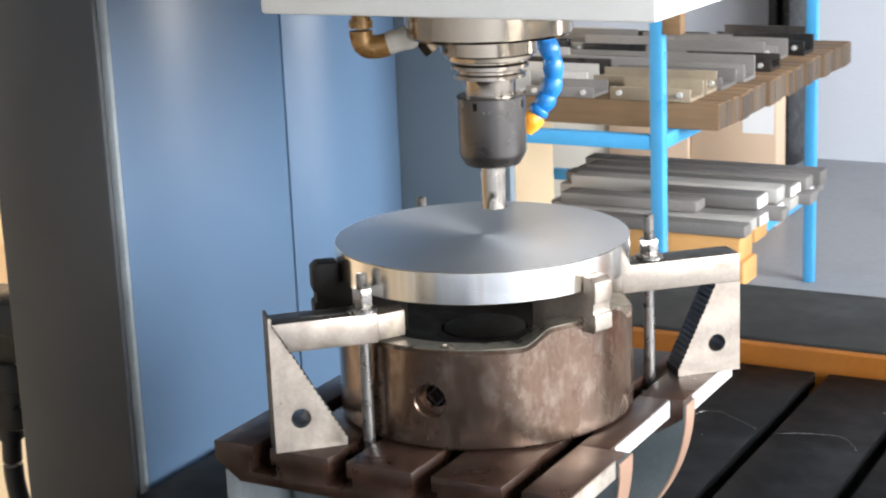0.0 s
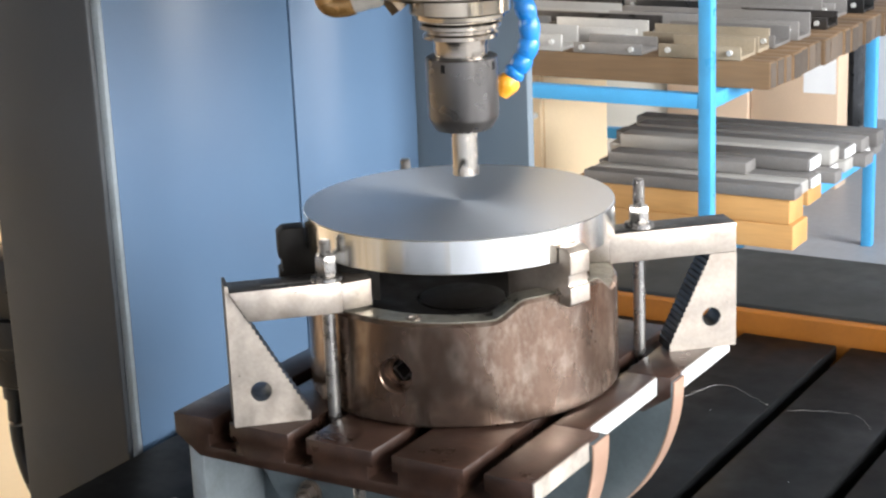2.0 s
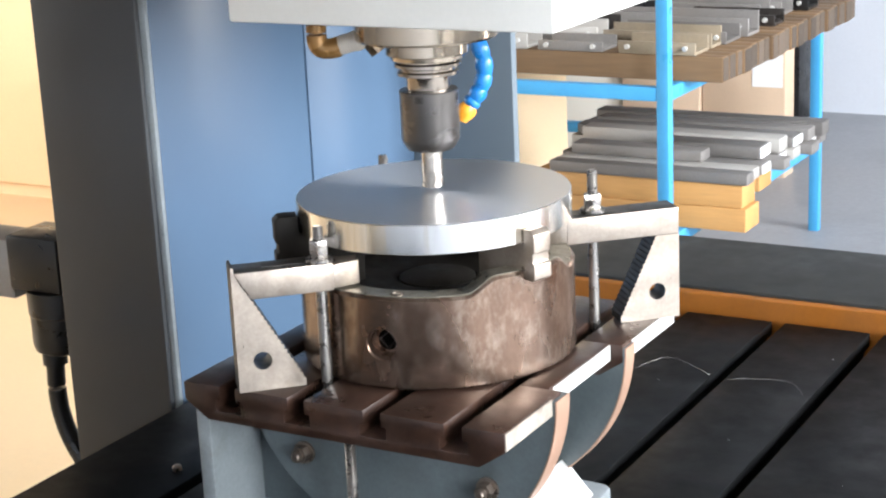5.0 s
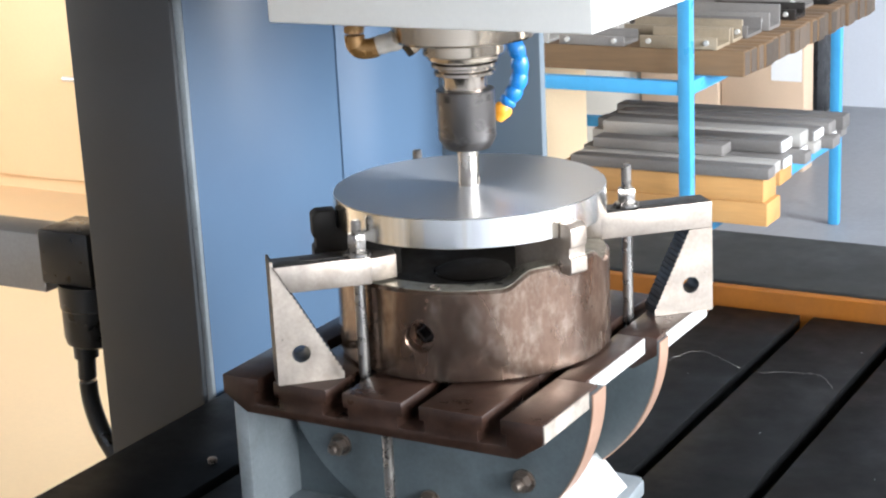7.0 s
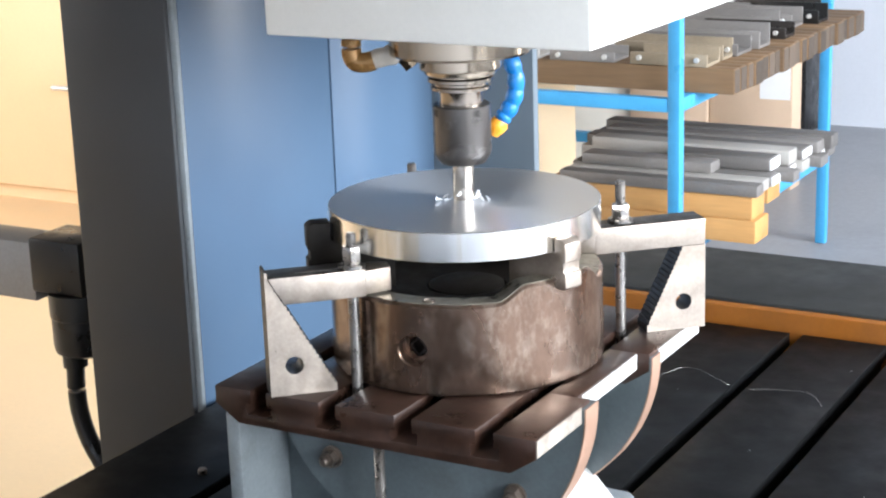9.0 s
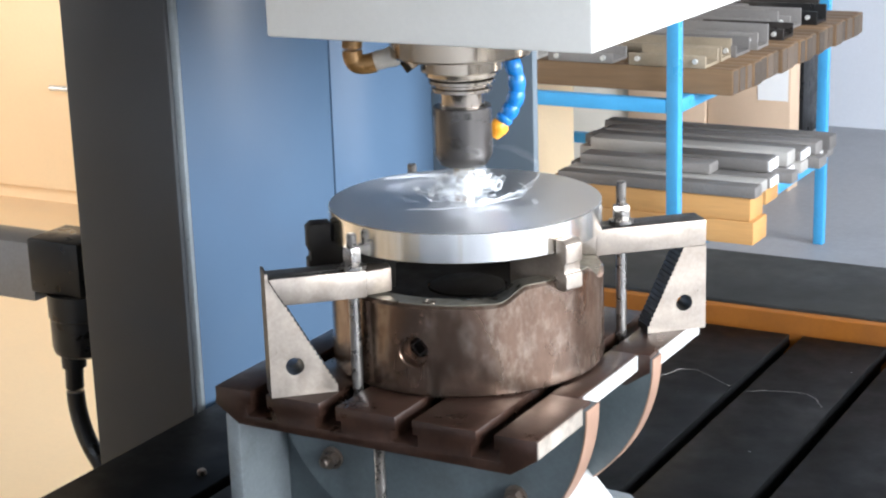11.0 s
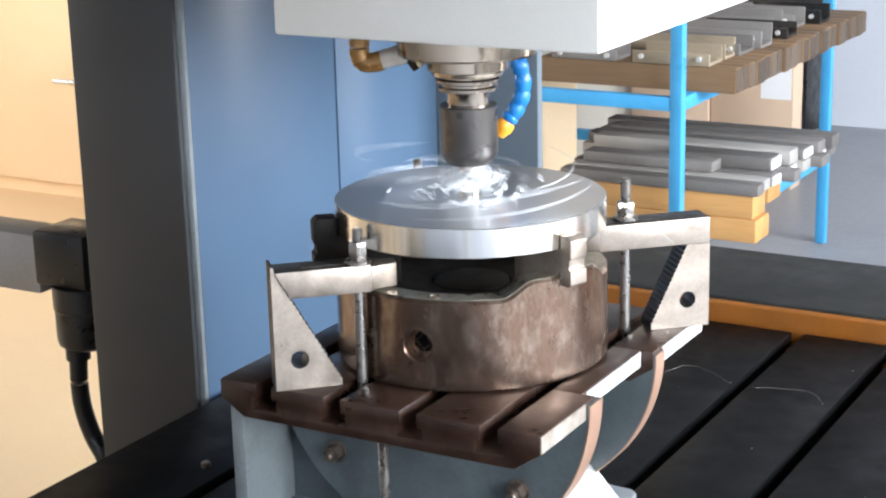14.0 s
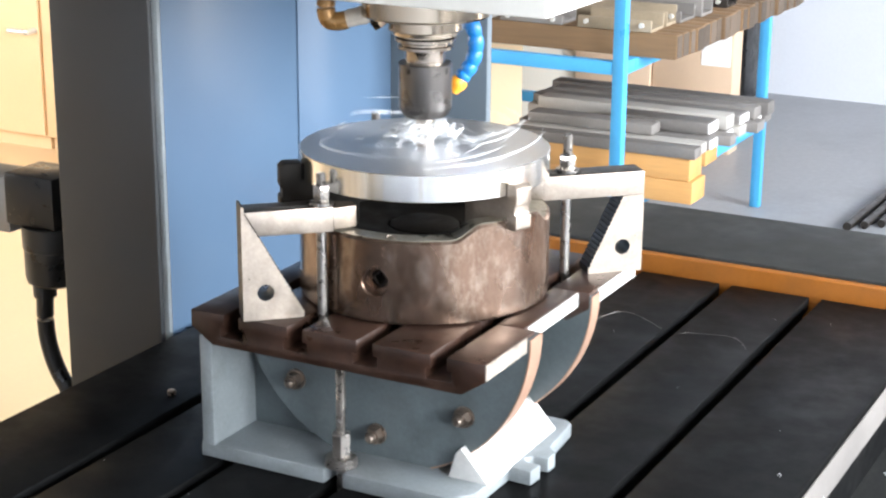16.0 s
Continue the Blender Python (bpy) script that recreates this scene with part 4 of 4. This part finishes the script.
def coolant_marks():
    rnd = random.Random(3)
    for pts in (((0.008, 0.553), (0.026, 0.608), (0.06, 0.606), (0.105, 0.572), (0.117, 0.567)), ((0.146, 0.559), (0.188, 0.576), (0.232, 0.579), (0.264, 0.537))):
        fine = []
        for p in smooth_path([(x, y, TZ + 0.0003) for x, y in pts], 9):
            fine.append(p + Vector((rnd.uniform(-0.002, 0.002), rnd.uniform(-0.002, 0.002), 0)))
        bm = tube(B(), fine, 0.0007, 6, radii=[rnd.uniform(0.00005, 0.00024) for _ in fine])
        solid("dried_coolant", bm, M["profile_light"], "thin pale line of dried coolant on the table", "coolant mark", "coolant marks")
    bm = B()
    for k in range(34):
        x, y = rnd.uniform(-0.5, 0.46), rnd.uniform(-0.6, 0.8)
        if min(abs(x - c) for c in (-0.345, -0.188, -0.031, 0.131, 0.286)) < 0.014 or (-0.24 < x < 0.2 and -0.25 < y < 0.25):
            continue
        ribbon(bm, rnd.uniform(0.0005, 0.0012), 0.0003, rnd.uniform(0.3, 0.7), 0.0004, rnd.uniform(0, 6), 0.2, pose(x, y, TZ + 0.001, rnd.uniform(-20, 20)))
    solid("table_chips", bm, M["chip"], "sparse tiny metal chips scattered on the table", "metal chips", kind="stuff")


coolant_marks()


# ---- what moves ----
TRAVEL = [(0, 0.1108), (0.5, 0.1013), (1, 0.0945), (1.5, 0.0935), (2, 0.0915), (2.5, 0.0775), (3, 0.060), (3.5, 0.022), (3.9, 0.005), (4.4, 0.0), (16, 0.0)]


def ride(ob):
    """The thing travels along y with the machine table."""
    m = ob.matrix_basis.copy()
    walk(ob, [(t, Matrix.Translation((0, y, 0)) @ m) for t, y in TRAVEL])


def waiting(m):
    """Rows of a chip that is still in the metal of the disc, while the table travels."""
    return [(t, Matrix.Translation((0, y, 0)) @ m) for t, y in TRAVEL[:-1]]


def motions():
    carried = ("machine_table", "way_cover", "tilting_table", "step_block", "clamp_bar", "clamp_stud", "lathe_chuck", "aluminium_disc", "dried_coolant", "table_chips")
    for ob in [o for o in scene.objects if o.parent is None and o.name.split(".")[0] in carried]:
        ride(ob)
    dx = [(0, 0.073), (0.5, 0.0705), (1, 0.066), (1.5, 0.0655), (2, 0.064), (2.5, 0.0535), (3, 0.041), (3.5, 0.0185), (4, 0.004), (4.5, 0)]
    dz = [(0, 0.0594), (0.5, 0.0569), (1, 0.0540), (1.5, 0.0513), (2, 0.0519), (2.5, 0.0475), (3, 0.0401), (3.5, 0.0287), (4, 0.020), (4.5, 0.0115)]
    later = [(5.5, 0.001), (6, 0.0), (8, -0.0004), (9, -0.0011), (10, -0.0018), (12, -0.0032), (14, -0.0056), (16, -0.0067)]
    walk(head, [(t, pose(x, 0, HZ + z)) for (t, z), (_, x) in zip(dz, dx)] + [(t, pose(0, 0, HZ + z)) for t, z in later])
    turn, rows = 0.0, []
    for i in range(161):
        t = i / 10
        turn += min(max((t - 3.5) / 1.5, 0), 1) * 80
        rows.append((t, pose(0, 0, 0, 0, 0, turn)))
    walk(spin, rows)
    rnd = random.Random(5)
    for i, ob in enumerate(chips):
        t0 = 8.72 + 0.035 * i if i < 8 else 9.2 + 0.06 * i
        ang, r, w = rnd.uniform(0, 360), rnd.uniform(0.018, 0.03), rnd.uniform(28, 78)
        grow, out = rnd.uniform(0.006, 0.03), rnd.uniform(0.035, 0.075) if i % 3 else rnd.uniform(0.08, 0.125)
        rows = waiting(pose(0, 0, 1.353, 0, 0, ang)) + [(t0 - 0.1, pose(0.3 * r * math.cos(radians(ang)), 0.3 * r * math.sin(radians(ang)), 1.3535, 0, 0, ang))]
        t = t0
        while t < 16.05:
            x, y = r * math.cos(radians(ang)), r * math.sin(radians(ang))
            rows.append((t, pose(x, y, SURF + (0.012 * abs(math.sin(ang * 0.013)) if i % 4 == 0 else 0.0), 0, 0, ang)))
            ang += w if t > 9.3 else 6
            r = r + grow * 0.1 if r < out else 0.03
            t += 0.1
        walk(ob, rows)
    for i, ob in enumerate(strands):
        t0, ang = 9.6 + 0.12 * i, 77.0 * i
        rows = waiting(pose(0, 0, 1.345, 0, 0, ang)) + [(t0, pose(0, 0, 1.347, 0, 0, ang))]
        t = t0 + 0.4
        while t < 16.05:
            ang += 47 + 2.3 * (i % 7)
            rows.append((t, pose(0, 0, SURF + 0.007 * (i % 4) * (1 + math.sin(ang / 400)), 0, 0, ang)))
            t += 1 / FPS
        walk(ob, rows)
    for k, ob in enumerate(nests):
        ang, rows = 40.0 * k, waiting(pose(0, 0, 1.332, 0, 0, 40.0 * k)) + [(8.8 + k * 0.6, pose(0, 0, 1.334, 0, 0, 40.0 * k))]
        t = 9.4 + 0.6 * k
        while t < 16.05:
            ang += 31 + 9 * k
            rows.append((t, pose(0, 0, SURF + 0.001 + 0.003 * k, 0, 0, ang)))
            t += 1 / FPS
        walk(ob, rows)
    for i, ob in enumerate(flyers):
        t0 = 12.6 + 0.2 * i
        a = radians(rnd.uniform(-75, 20))
        d = rnd.uniform(0.28, 0.55)
        rows = waiting(pose(0, 0, 1.36)) + [(t0, pose(0.02, 0, 1.362))]
        for k in range(1, 7):
            f = k / 6
            z = max(SURF + 0.03 * math.sin(math.pi * f) - 0.4 * f * f, TZ + 0.003)
            rows.append((t0 + 0.06 + 0.35 * f, pose(math.cos(a) * (0.05 + d * f), math.sin(a) * (0.05 + d * f), z, 70 * f, 60 * f, 40)))
        last = rows[-1][1]
        if rows[-1][0] < 15.9:
            rows.append((16, last))
        walk(ob, [q for q in rows if q[0] <= 16.0] if rows[-1][0] > 16 else rows)


motions()
